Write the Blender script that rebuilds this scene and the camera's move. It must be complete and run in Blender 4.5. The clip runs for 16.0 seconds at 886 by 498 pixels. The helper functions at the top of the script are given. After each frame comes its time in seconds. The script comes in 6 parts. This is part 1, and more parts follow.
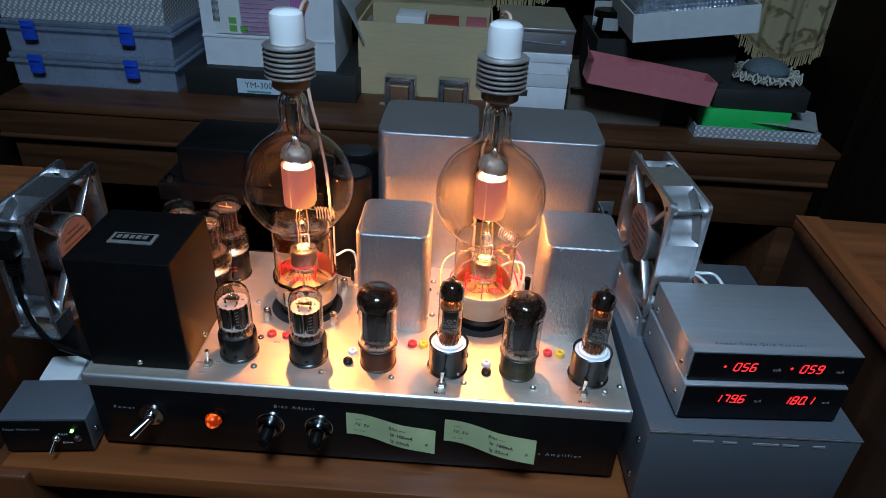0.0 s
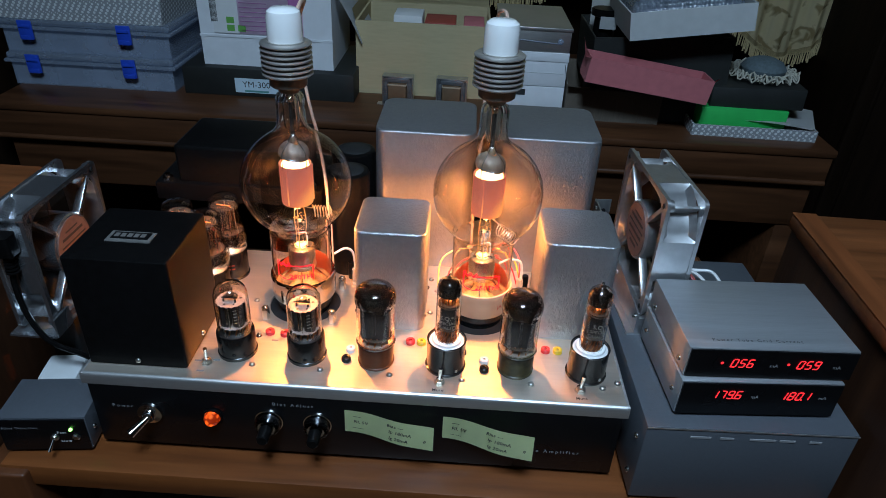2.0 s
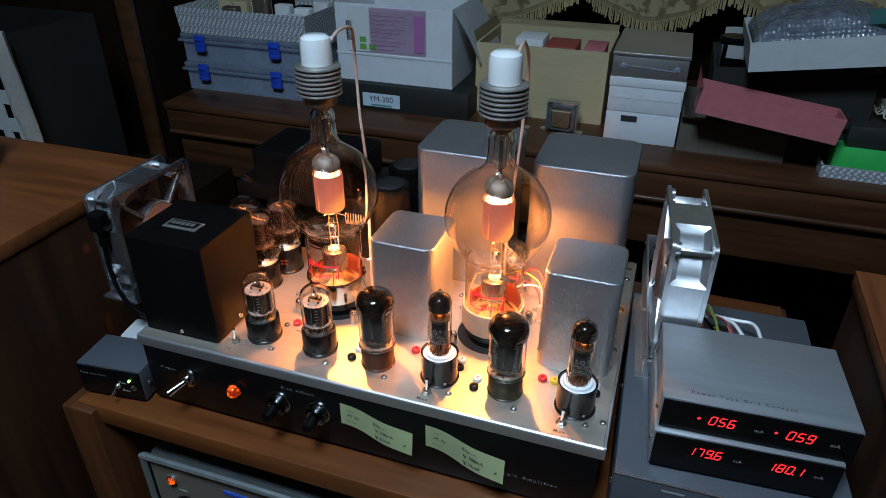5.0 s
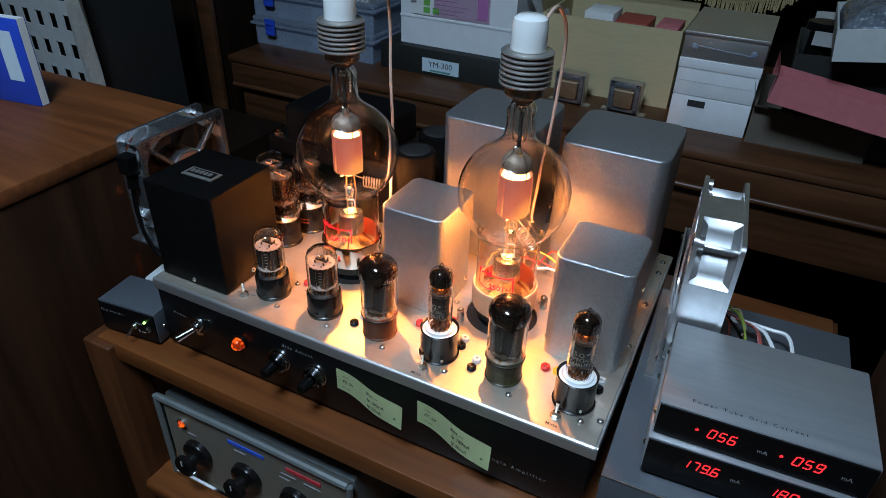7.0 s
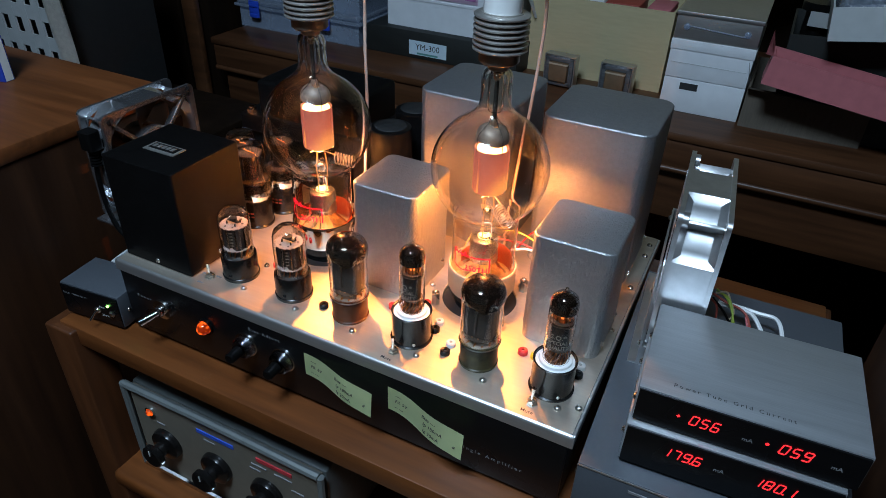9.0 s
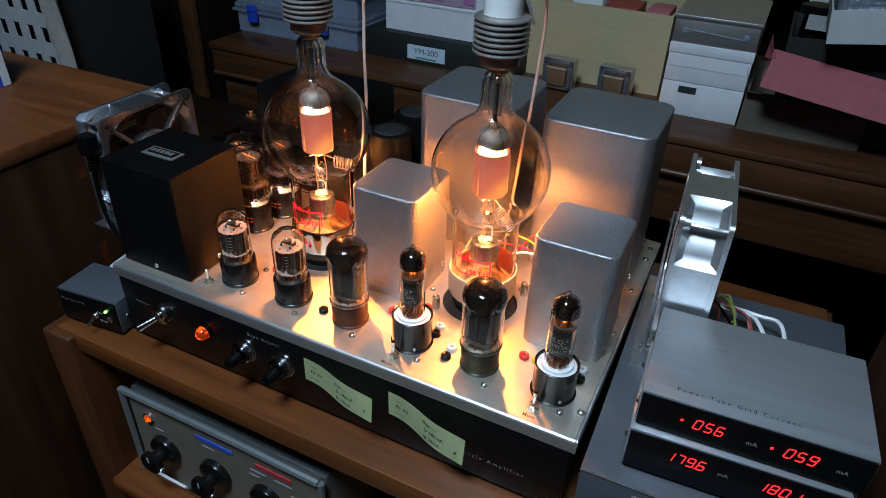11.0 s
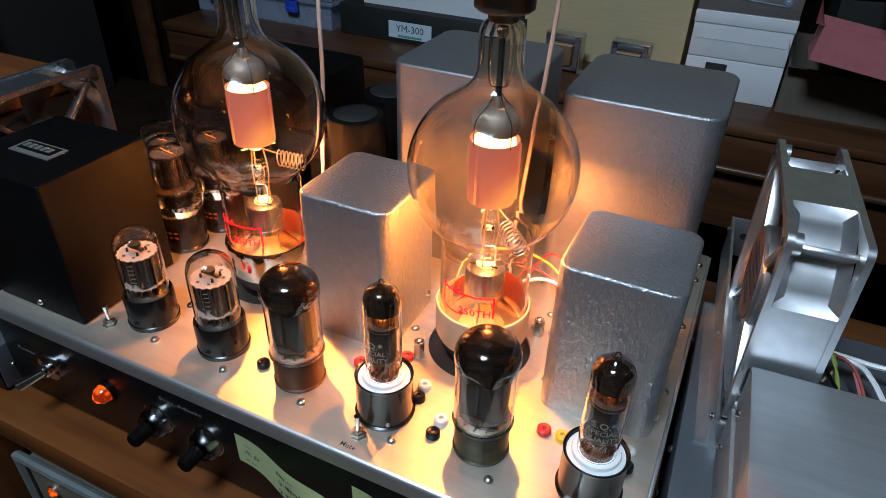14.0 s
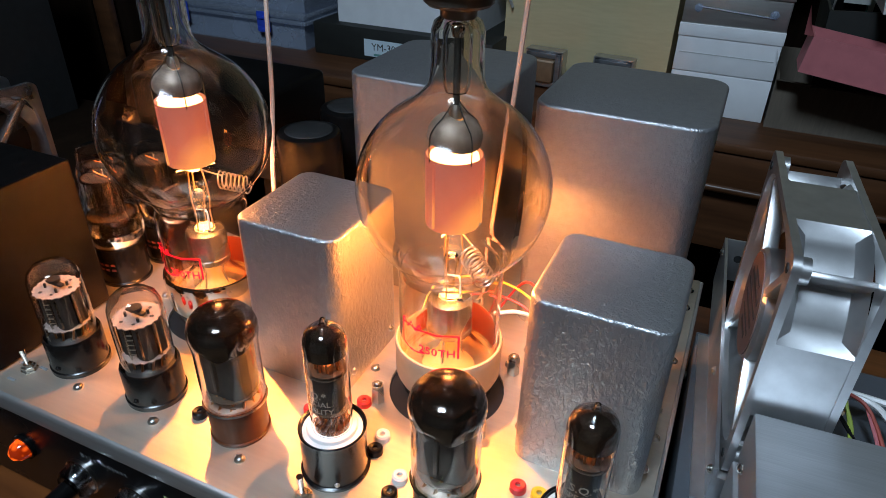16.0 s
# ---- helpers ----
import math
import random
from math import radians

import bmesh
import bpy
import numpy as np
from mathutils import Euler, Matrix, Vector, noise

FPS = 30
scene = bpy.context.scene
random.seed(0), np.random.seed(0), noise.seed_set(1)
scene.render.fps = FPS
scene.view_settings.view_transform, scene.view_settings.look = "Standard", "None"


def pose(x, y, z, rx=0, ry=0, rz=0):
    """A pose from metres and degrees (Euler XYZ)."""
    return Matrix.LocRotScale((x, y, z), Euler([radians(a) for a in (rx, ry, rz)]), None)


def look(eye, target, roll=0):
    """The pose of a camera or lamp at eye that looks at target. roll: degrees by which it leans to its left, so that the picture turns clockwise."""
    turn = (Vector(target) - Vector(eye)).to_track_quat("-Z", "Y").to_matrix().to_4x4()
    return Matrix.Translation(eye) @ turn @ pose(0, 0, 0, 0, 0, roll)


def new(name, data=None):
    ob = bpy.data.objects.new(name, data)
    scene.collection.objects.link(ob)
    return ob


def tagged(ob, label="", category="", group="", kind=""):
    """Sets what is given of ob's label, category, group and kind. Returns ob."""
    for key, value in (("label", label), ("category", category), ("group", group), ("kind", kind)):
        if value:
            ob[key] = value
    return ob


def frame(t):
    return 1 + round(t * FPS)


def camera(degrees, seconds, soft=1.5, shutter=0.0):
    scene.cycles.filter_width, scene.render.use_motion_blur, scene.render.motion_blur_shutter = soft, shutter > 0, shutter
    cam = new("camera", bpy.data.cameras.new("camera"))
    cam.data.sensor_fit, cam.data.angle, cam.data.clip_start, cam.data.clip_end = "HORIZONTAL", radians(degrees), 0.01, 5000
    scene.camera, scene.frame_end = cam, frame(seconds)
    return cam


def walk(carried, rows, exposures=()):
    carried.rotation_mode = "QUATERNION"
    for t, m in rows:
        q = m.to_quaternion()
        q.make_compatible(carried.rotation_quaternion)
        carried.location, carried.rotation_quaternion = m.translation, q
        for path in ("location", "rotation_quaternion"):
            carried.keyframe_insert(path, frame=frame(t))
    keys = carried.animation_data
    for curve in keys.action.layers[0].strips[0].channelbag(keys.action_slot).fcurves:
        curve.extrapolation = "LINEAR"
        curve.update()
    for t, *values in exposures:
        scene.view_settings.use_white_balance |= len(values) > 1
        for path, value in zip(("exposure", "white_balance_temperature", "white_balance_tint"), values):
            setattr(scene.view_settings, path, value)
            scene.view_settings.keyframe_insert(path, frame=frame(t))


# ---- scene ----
cam = camera(67.7, 16.0, 0.6)
PATH = [
    (0, (0.305, -0.401, 1.19), (0.269, 1.305, 0.147), 3.1),
    (0.5, (0.306, -0.402, 1.19), (0.275, 1.307, 0.15), 3.1),
    (1, (0.305, -0.405, 1.191), (0.28, 1.306, 0.155), 3.1),
    (1.5, (0.305, -0.407, 1.19), (0.276, 1.303, 0.153), 3.1),
    (2, (0.306, -0.403, 1.189), (0.274, 1.303, 0.146), 3.0),
    (2.5, (0.315, -0.403, 1.19), (0.27, 1.305, 0.149), 2.6),
    (3, (0.347, -0.403, 1.191), (0.238, 1.305, 0.157), 2.0),
    (3.5, (0.382, -0.417, 1.192), (0.189, 1.28, 0.151), 2.2),
    (4, (0.437, -0.437, 1.196), (0.104, 1.248, 0.172), 2.9),
    (4.5, (0.475, -0.448, 1.203), (-0.014, 1.23, 0.231), 2.1),
    (5, (0.455, -0.397, 1.207), (-0.096, 1.236, 0.192), 0.3),
    (5.2, (0.457, -0.378, 1.215), (-0.099, 1.234, 0.169), -0.0),
    (7.3, (0.505, -0.352, 1.186), (-0.246, 1.154, 0.105), 2.0),
    (7.5, (0.509, -0.347, 1.18), (-0.247, 1.163, 0.109), 2.0),
    (8, (0.512, -0.338, 1.169), (-0.226, 1.172, 0.085), 2.3),
    (8.5, (0.511, -0.334, 1.167), (-0.219, 1.172, 0.072), 2.1),
    (9, (0.509, -0.332, 1.168), (-0.212, 1.175, 0.068), 2.3),
    (9.2, (0.51, -0.33, 1.167), (-0.217, 1.184, 0.08), 2.2),
    (11.5, (0.505, -0.331, 1.165), (-0.211, 1.186, 0.076), 2.1),
    (12, (0.502, -0.32, 1.158), (-0.212, 1.2, 0.071), 1.4),
    (12.5, (0.489, -0.275, 1.14), (-0.226, 1.24, 0.047), 1.3),
    (13, (0.466, -0.239, 1.114), (-0.241, 1.275, 0.015), 2.2),
    (13.5, (0.453, -0.218, 1.105), (-0.25, 1.294, 0.001), 1.7),
    (14, (0.448, -0.196, 1.097), (-0.248, 1.319, -0.009), 1.7),
    (14.5, (0.444, -0.175, 1.086), (-0.239, 1.352, -0.012), 2.0),
    (15, (0.442, -0.162, 1.08), (-0.235, 1.385, 0.009), 1.6),
    (15.5, (0.445, -0.163, 1.079), (-0.24, 1.393, 0.026), 1.5),
    (16, (0.447, -0.151, 1.075), (-0.242, 1.408, 0.028), 1.3),
]
walk(cam, [(t, look(eye, target, roll)) for t, eye, target, roll in PATH],
     [(0, 0, 6050, 11), (1.5, 0, 6050, 11), (2.5, 0, 6600, 12), (9, 0, 6550, 12), (11.5, 0, 6700, 13), (14, 0, 7000, 15), (16, 0, 7000, 15)])

# ---- world, room light, exposure ----
world = bpy.data.worlds.new("world")
scene.world = world
world.use_nodes = True
world.node_tree.nodes["Background"].inputs[0].default_value = (0.55, 0.65, 0.8, 1)
world.node_tree.nodes["Background"].inputs[1].default_value = 0.0002


def lamp(name, kind, where, watts, colour, size, aim=None):
    data = bpy.data.lights.new(name, kind)
    data.energy, data.color = watts, colour
    if kind == "AREA":
        data.shape, data.size, data.size_y = "RECTANGLE", size[0], size[1]
    else:
        data.shadow_soft_size = size
    ob = new(name, data)
    ob.matrix_world = look(where, aim) if aim else Matrix.Translation(where)
    return tagged(ob, kind="structure")


ROOM = (0.52, 0.74, 0.97)
lamp("ceiling_lamp_light", "AREA", (0.30, -0.64, 2.18), 29.5, ROOM, (0.38, 0.38), (0.30, -0.6399, 0.0))
HOT = (1.0, 0.33, 0.065)
TUBES = ((0.1645, 0.117), (0.333, 0.118))
for tx, ty in TUBES:
    lamp("filament_light", "POINT", (tx, ty, 0.9148), 2.5, HOT, 0.003)
    lamp("filament_light", "POINT", (tx, ty, 0.9535), 0.018, HOT, 0.006)

# ---- materials ----


def shader(name, colour, rough=0.5, metal=0.0, vary=0.12, grain=40.0, bump=0.0, bump_scale=300.0, stretch=(1, 1, 1),
           second=None, emit=None, power=0.0, coat=0.0, blotch=6.0, spec=0.5, rough_vary=0.12):
    m = bpy.data.materials.new(name)
    m.use_nodes = True
    t = m.node_tree
    n, link = t.nodes, t.links.new
    p = n["Principled BSDF"]
    tc, mp = n.new("ShaderNodeTexCoord"), n.new("ShaderNodeMapping")
    mp.inputs["Scale"].default_value = stretch
    link(tc.outputs["Object"], mp.inputs[0])
    fine, wide = n.new("ShaderNodeTexNoise"), n.new("ShaderNodeTexNoise")
    for node, s, d in ((fine, grain, 5), (wide, blotch, 3)):
        node.inputs["Scale"].default_value, node.inputs["Detail"].default_value = s, d
        link(mp.outputs[0], node.inputs["Vector"])
    ramp = n.new("ShaderNodeValToRGB")
    a = [max(0.0, c * (1 - vary * 1.6)) for c in colour]
    b = [min(1.0, c * (1 + vary * 1.6)) for c in (second or colour)]
    ramp.color_ramp.elements[0].color, ramp.color_ramp.elements[1].color = (*a, 1), (*b, 1)
    ramp.color_ramp.elements[0].position, ramp.color_ramp.elements[1].position = 0.3, 0.7
    mean = n.new("ShaderNodeMix")
    mean.inputs[0].default_value = 0.45
    link(fine.outputs["Fac"], mean.inputs[2])
    link(wide.outputs["Fac"], mean.inputs[3])
    link(mean.outputs[0], ramp.inputs[0])
    link(ramp.outputs[0], p.inputs["Base Color"])
    rr = n.new("ShaderNodeMapRange")
    rr.inputs["To Min"].default_value, rr.inputs["To Max"].default_value = max(0.02, rough - rough_vary), min(1.0, rough + rough_vary)
    link(wide.outputs["Fac"], rr.inputs[0])
    link(rr.outputs[0], p.inputs["Roughness"])
    p.inputs["Metallic"].default_value = metal
    p.inputs["Coat Weight"].default_value = coat
    p.inputs["Specular IOR Level"].default_value = spec
    if bump:
        bn, bt = n.new("ShaderNodeBump"), n.new("ShaderNodeTexNoise")
        bt.inputs["Scale"].default_value, bt.inputs["Detail"].default_value = bump_scale, 2.5
        bn.inputs["Strength"].default_value, bn.inputs["Distance"].default_value = bump, 0.002
        link(mp.outputs[0], bt.inputs["Vector"])
        link(bt.outputs["Fac"], bn.inputs["Height"])
        link(bn.outputs[0], p.inputs["Normal"])
    if emit:
        p.inputs["Emission Color"].default_value = (*emit, 1)
        p.inputs["Emission Strength"].default_value = power
    return m


def glass(name, colour, ior=1.45):
    m = bpy.data.materials.new(name)
    m.use_nodes = True
    p = m.node_tree.nodes["Principled BSDF"]
    p.inputs["Base Color"].default_value = (*colour, 1)
    p.inputs["Transmission Weight"].default_value = 1.0
    p.inputs["Roughness"].default_value = 0.0
    p.inputs["IOR"].default_value = ior
    return m


def glow(name, colour, power):
    m = bpy.data.materials.new(name)
    m.use_nodes = True
    p = m.node_tree.nodes["Principled BSDF"]
    p.inputs["Base Color"].default_value = (0.05, 0.03, 0.02, 1)
    p.inputs["Emission Color"].default_value = (*colour, 1)
    p.inputs["Emission Strength"].default_value = power
    return m


def check(name, light, dark, size):
    """A small printed diamond lattice."""
    m = shader(name, light, 0.6)
    n, link = m.node_tree.nodes, m.node_tree.links.new
    tc, mp = n.new("ShaderNodeTexCoord"), n.new("ShaderNodeMapping")
    mp.inputs["Rotation"].default_value = (radians(45), radians(35), radians(45))
    link(tc.outputs["Object"], mp.inputs[0])
    v = n.new("ShaderNodeTexVoronoi")
    v.inputs["Scale"].default_value, v.inputs["Randomness"].default_value = 1 / size, 0.0
    link(mp.outputs[0], v.inputs["Vector"])
    r = n.new("ShaderNodeValToRGB")
    r.color_ramp.interpolation = "CONSTANT"
    r.color_ramp.elements[0].color, r.color_ramp.elements[1].color = (*light, 1), (*dark, 1)
    r.color_ramp.elements[1].position = 0.42
    link(v.outputs["Distance"], r.inputs[0])
    link(r.outputs[0], n["Principled BSDF"].inputs["Base Color"])
    return m


def hammered(name, colour, size, strength, stretch=(1, 1, 1), rough=0.4):
    m = shader(name, colour, rough, 0.8, 0.06, 220, 0, 0, blotch=14, rough_vary=0.05)
    n, link = m.node_tree.nodes, m.node_tree.links.new
    tc, mp = n.new("ShaderNodeTexCoord"), n.new("ShaderNodeMapping")
    mp.inputs["Scale"].default_value = stretch
    link(tc.outputs["Object"], mp.inputs[0])
    ns, vo = n.new("ShaderNodeTexNoise"), n.new("ShaderNodeTexVoronoi")
    ns.inputs["Scale"].default_value, ns.inputs["Detail"].default_value, ns.inputs["Distortion"].default_value = 1 / size, 2, 1.2
    vo.feature = "SMOOTH_F1"
    vo.inputs["Scale"].default_value = 0.8 / size
    mx = n.new("ShaderNodeMix")
    mx.inputs[0].default_value = 0.4
    for node in (ns, vo):
        link(mp.outputs[0], node.inputs["Vector"])
    link(ns.outputs["Fac"], mx.inputs[2])
    link(vo.outputs["Distance"], mx.inputs[3])
    bn = n.new("ShaderNodeBump")
    bn.inputs["Strength"].default_value, bn.inputs["Distance"].default_value = strength, 0.0025
    link(mx.outputs[0], bn.inputs["Height"])
    link(bn.outputs[0], n["Principled BSDF"].inputs["Normal"])
    return m


def wood(name, dark, light, along="x", rough=0.35, coat=0.25):
    s = {"x": (2.0, 26, 26), "y": (26, 2.0, 26), "z": (26, 26, 2.0)}[along]
    m = shader(name, dark, rough, 0, 0.20, 3.2, 0.06, 14, s, light, coat=coat, blotch=0.9, spec=0.3)
    m.node_tree.nodes["Principled BSDF"].inputs["Coat Roughness"].default_value = 0.3
    return m


def cloth_print(name, base, mark, size):
    m = shader(name, base, 0.9, 0, 0.12, 400, 0.3, 700)
    n, link = m.node_tree.nodes, m.node_tree.links.new
    tc, ns, r = n.new("ShaderNodeTexCoord"), n.new("ShaderNodeTexNoise"), n.new("ShaderNodeValToRGB")
    ns.inputs["Scale"].default_value, ns.inputs["Detail"].default_value, ns.inputs["Distortion"].default_value = 1 / size, 2.0, 0.5
    link(tc.outputs["Object"], ns.inputs["Vector"])
    r.color_ramp.elements[0].color, r.color_ramp.elements[1].color = (*mark, 1), (*base, 1)
    r.color_ramp.elements[0].position, r.color_ramp.elements[1].position = 0.37, 0.45
    link(ns.outputs["Fac"], r.inputs[0])
    link(r.outputs[0], n["Principled BSDF"].inputs["Base Color"])
    return m


# Tan base carries the tubes' warm bounce light on the deck.
ALU = shader("warm_lit_satin_aluminium", (0.66, 0.575, 0.475), 0.46, 0.85, 0.05, 30, 0.03, 900, (1, 12, 1))
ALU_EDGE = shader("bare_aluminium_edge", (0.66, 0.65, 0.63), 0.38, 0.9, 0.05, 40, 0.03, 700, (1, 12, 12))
BRUSH = shader("brushed_grey_aluminium", (0.44, 0.45, 0.46), 0.42, 0.7, 0.07, 60, 0.05, 500, (1.0, 40, 40), blotch=4)
CASE = shader("grey_painted_steel", (0.082, 0.090, 0.102), 0.42, 0.2, 0.05, 300, 0.06, 900)
CAST = shader("cast_aluminium", (0.58, 0.58, 0.58), 0.33, 0.92, 0.09, 120, 0.012, 500)
CAST_DARK = shader("dark_cast_aluminium", (0.60, 0.61, 0.63), 0.27, 0.95, 0.14, 120, 0.06, 500)
HAMMER_S = hammered("small_hammertone", (0.38, 0.385, 0.39), 0.0020, 0.46, (1, 1, 0.55), 0.36)
HAMMER_L = hammered("large_hammertone", (0.31, 0.31, 0.32), 0.0018, 0.28, (1, 1, 0.8), 0.43)
BLACK_SATIN = shader("satin_black_paint", (0.0045, 0.0042, 0.0042), 0.30, 0, 0.25, 200, 0.05, 1200, rough_vary=0.06, spec=0.08)
BLACK_GLOSS = shader("black_panel", (0.004, 0.004, 0.0045), 0.28, 0, 0.2, 60, rough_vary=0.05, spec=0.3)
BLACK_MATT = shader("matt_black", (0.010, 0.010, 0.010), 0.6, 0, 0.25, 80, 0.05, 500)
BAKELITE = shader("black_bakelite", (0.008, 0.007, 0.0065), 0.22, 0, 0.25, 60, 0.02, 400, spec=0.4, rough_vary=0.06)
BROWN_BASE = shader("brown_bakelite", (0.090, 0.028, 0.011), 0.34, 0, 0.25, 60, spec=0.14, rough_vary=0.06)
OLIVE_BASE = shader("worn_olive_base", (0.042, 0.034, 0.014), 0.30, 0.0, 0.55, 120, rough_vary=0.08, spec=0.2)
CHROME = shader("chrome", (0.78, 0.77, 0.75), 0.12, 1.0, 0.04, 40, rough_vary=0.06)
COLLAR = shader("polished_collar", (0.52, 0.48, 0.44), 0.09, 1.0, 0.05, 40, rough_vary=0.03)
NICKEL = shader("nickel", (0.60, 0.57, 0.52), 0.28, 1.0, 0.08, 60)
BRONZE = shader("heat_browned_steel", (0.26, 0.20, 0.155), 0.40, 0.7, 0.18, 60, 0.03, 500)
FIN = shader("turned_fin_metal", (0.62, 0.59, 0.55), 0.34, 0.8, 0.12, 90)
CERAMIC = shader("glazed_white_ceramic", (0.82, 0.82, 0.80), 0.16, 0, 0.03, 20, coat=0.5, rough_vary=0.05)
CREAM = shader("cream_ceramic_ring", (0.47, 0.36, 0.25), 0.5, 0, 0.10, 60, 0.03, 300)
MICA = shader("mica", (0.235, 0.195, 0.175), 0.35, 0, 0.15, 120)
SMOKY_MICA = shader("smoky_mica", (0.07, 0.05, 0.037), 0.2, 0.3, 0.2, 120)
PLATE_BLACK = shader("carbonised_plate", (0.020, 0.019, 0.018), 0.45, 0.3, 0.3, 160)
PLATE_GREY = shader("grey_plate", (0.052, 0.047, 0.042), 0.38, 0.5, 0.25, 90)
GETTER = shader("getter_mirror", (0.030, 0.019, 0.013), 0.10, 0.75, 0.5, 50, rough_vary=0.04, coat=1.0)
PLATE_SHINY = shader("bright_dark_plate", (0.30, 0.245, 0.215), 0.17, 1.0, 0.25, 90)
COPPER = shader("copper_wire", (0.50, 0.20, 0.07), 0.30, 1.0, 0.1, 90)
GLASS = glass("clear_bulb_glass", (0.985, 0.975, 0.955))
GLASS_SMOKY = glass("faintly_smoked_bulb_glass", (0.905, 0.865, 0.82))
GLASS_AMBER = glass("faintly_amber_bulb_glass", (0.93, 0.88, 0.805))
KNOB_CLEAR = glass("smoky_clear_plastic", (0.62, 0.64, 0.68), 1.49)


def translucent_ink(name, colour):
    """Ink on glass, lit from behind as well as from the front."""
    m = bpy.data.materials.new(name)
    m.use_nodes = True
    n, link = m.node_tree.nodes, m.node_tree.links.new
    d, t, x = n.new("ShaderNodeBsdfDiffuse"), n.new("ShaderNodeBsdfTranslucent"), n.new("ShaderNodeMixShader")
    d.inputs[0].default_value = t.inputs[0].default_value = (*colour, 1)
    x.inputs[0].default_value = 0.65
    link(d.outputs[0], x.inputs[1])
    link(t.outputs[0], x.inputs[2])
    link(x.outputs[0], n["Material Output"].inputs[0])
    return m


RED_INK = translucent_ink("red_ink", (0.95, 0.02, 0.10))
WHITE_INK = shader("white_ink", (0.55, 0.55, 0.53), 0.6, 0, 0.06, 90)
FADED_INK = shader("faded_tube_print", (0.30, 0.27, 0.22), 0.6, 0, 0.15, 300)
GREY_INK = shader("grey_ink", (0.22, 0.22, 0.22), 0.6, 0, 0.06, 90)
BLACK_INK = shader("black_ink", (0.03, 0.03, 0.03), 0.6, 0, 0.06, 90)
DULL_RED_INK = shader("dull_red_ink", (0.35, 0.06, 0.04), 0.6, 0, 0.1, 90)
NOTE = shader("green_sticky_paper", (0.70, 0.74, 0.42), 0.8, 0, 0.04, 60, 0.02, 300)
RED_PL = shader("red_plastic", (0.65, 0.03, 0.03), 0.35, 0, 0.06, 80)
YELLOW_PL = shader("yellow_plastic", (0.78, 0.52, 0.03), 0.35, 0, 0.06, 80)
WHITE_PL = shader("white_plastic", (0.75, 0.74, 0.72), 0.4, 0, 0.04, 80)
BLUE_PL = shader("blue_plastic", (0.02, 0.07, 0.50), 0.35, 0, 0.08, 60)
GREEN_PL = shader("yellow_green_wire", (0.30, 0.38, 0.05), 0.45, 0, 0.06, 80)
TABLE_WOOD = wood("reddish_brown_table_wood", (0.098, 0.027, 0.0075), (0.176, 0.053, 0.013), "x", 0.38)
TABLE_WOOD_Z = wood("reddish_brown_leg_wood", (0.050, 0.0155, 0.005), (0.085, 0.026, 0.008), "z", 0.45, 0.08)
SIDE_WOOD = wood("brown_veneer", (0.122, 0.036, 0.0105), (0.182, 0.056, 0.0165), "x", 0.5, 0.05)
# Cabinet sides: the veneer darkened, their shade put into the colour.
PANEL_WOOD = wood("shaded_side_panel_wood", (0.024, 0.0085, 0.0038), (0.040, 0.0145, 0.0055), "z", 0.5, 0.03)
PANEL_BAND = wood("edge_band_veneer", (0.12, 0.034, 0.010), (0.19, 0.055, 0.016), "y", 0.5, 0.05)
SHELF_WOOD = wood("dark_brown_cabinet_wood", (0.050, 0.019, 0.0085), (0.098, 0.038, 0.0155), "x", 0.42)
DARK_WOOD = wood("very_dark_or_shaded_wood", (0.008, 0.0042, 0.0022), (0.013, 0.0066, 0.0034), "z", 0.6, 0.03)
OLIVE_CARD = shader("olive_tan_cardboard", (0.50, 0.41, 0.235), 0.85, 0, 0.05, 40, 0.04, 200, (1, 1, 6))
BROWN_CARD = shader("brown_corrugated_card", (0.125, 0.100, 0.075), 0.85, 0, 0.1, 60, 0.05, 200, (8, 1, 1))
WHITE_CARD = shader("white_card", (0.74, 0.75, 0.76), 0.7, 0, 0.04, 50, 0.02, 150)
GREY_CARD = shader("pale_grey_card", (0.50, 0.51, 0.50), 0.75, 0, 0.06, 50)
PINK_CARD = shader("dusty_pink_card", (0.52, 0.15, 0.16), 0.75, 0, 0.07, 70, 0.03, 300)
BLACK_CARD = shader("black_card", (0.016, 0.017, 0.015), 0.6, 0, 0.2, 60, 0.03, 200)
GREEN_CARD = shader("bright_green_card", (0.03, 0.52, 0.10), 0.6, 0, 0.06, 60)
PAPER = shader("white_paper", (0.72, 0.72, 0.70), 0.8, 0, 0.03, 40)
SLIP = shader("mauve_printed_slip", (0.74, 0.56, 0.68), 0.75, 0, 0.05, 70)
SLIP2 = shader("magenta_print", (0.46, 0.16, 0.38), 0.75, 0, 0.05, 70)
GREEN_INK = shader("green_print", (0.15, 0.42, 0.08), 0.75, 0, 0.05, 70)
LABEL_BLUE = shader("pale_blue_label", (0.60, 0.72, 0.78), 0.6, 0, 0.03, 70)
TEAL = shader("teal_print", (0.10, 0.30, 0.28), 0.6, 0, 0.03, 70)
PATTERN = check("grey_lattice_paper", (0.68, 0.70, 0.70), (0.30, 0.31, 0.32), 0.0062)
CLEAR_BOX = shader("cloudy_clear_plastic", (0.40, 0.46, 0.56), 0.22, 0, 0.10, 30, spec=0.6)


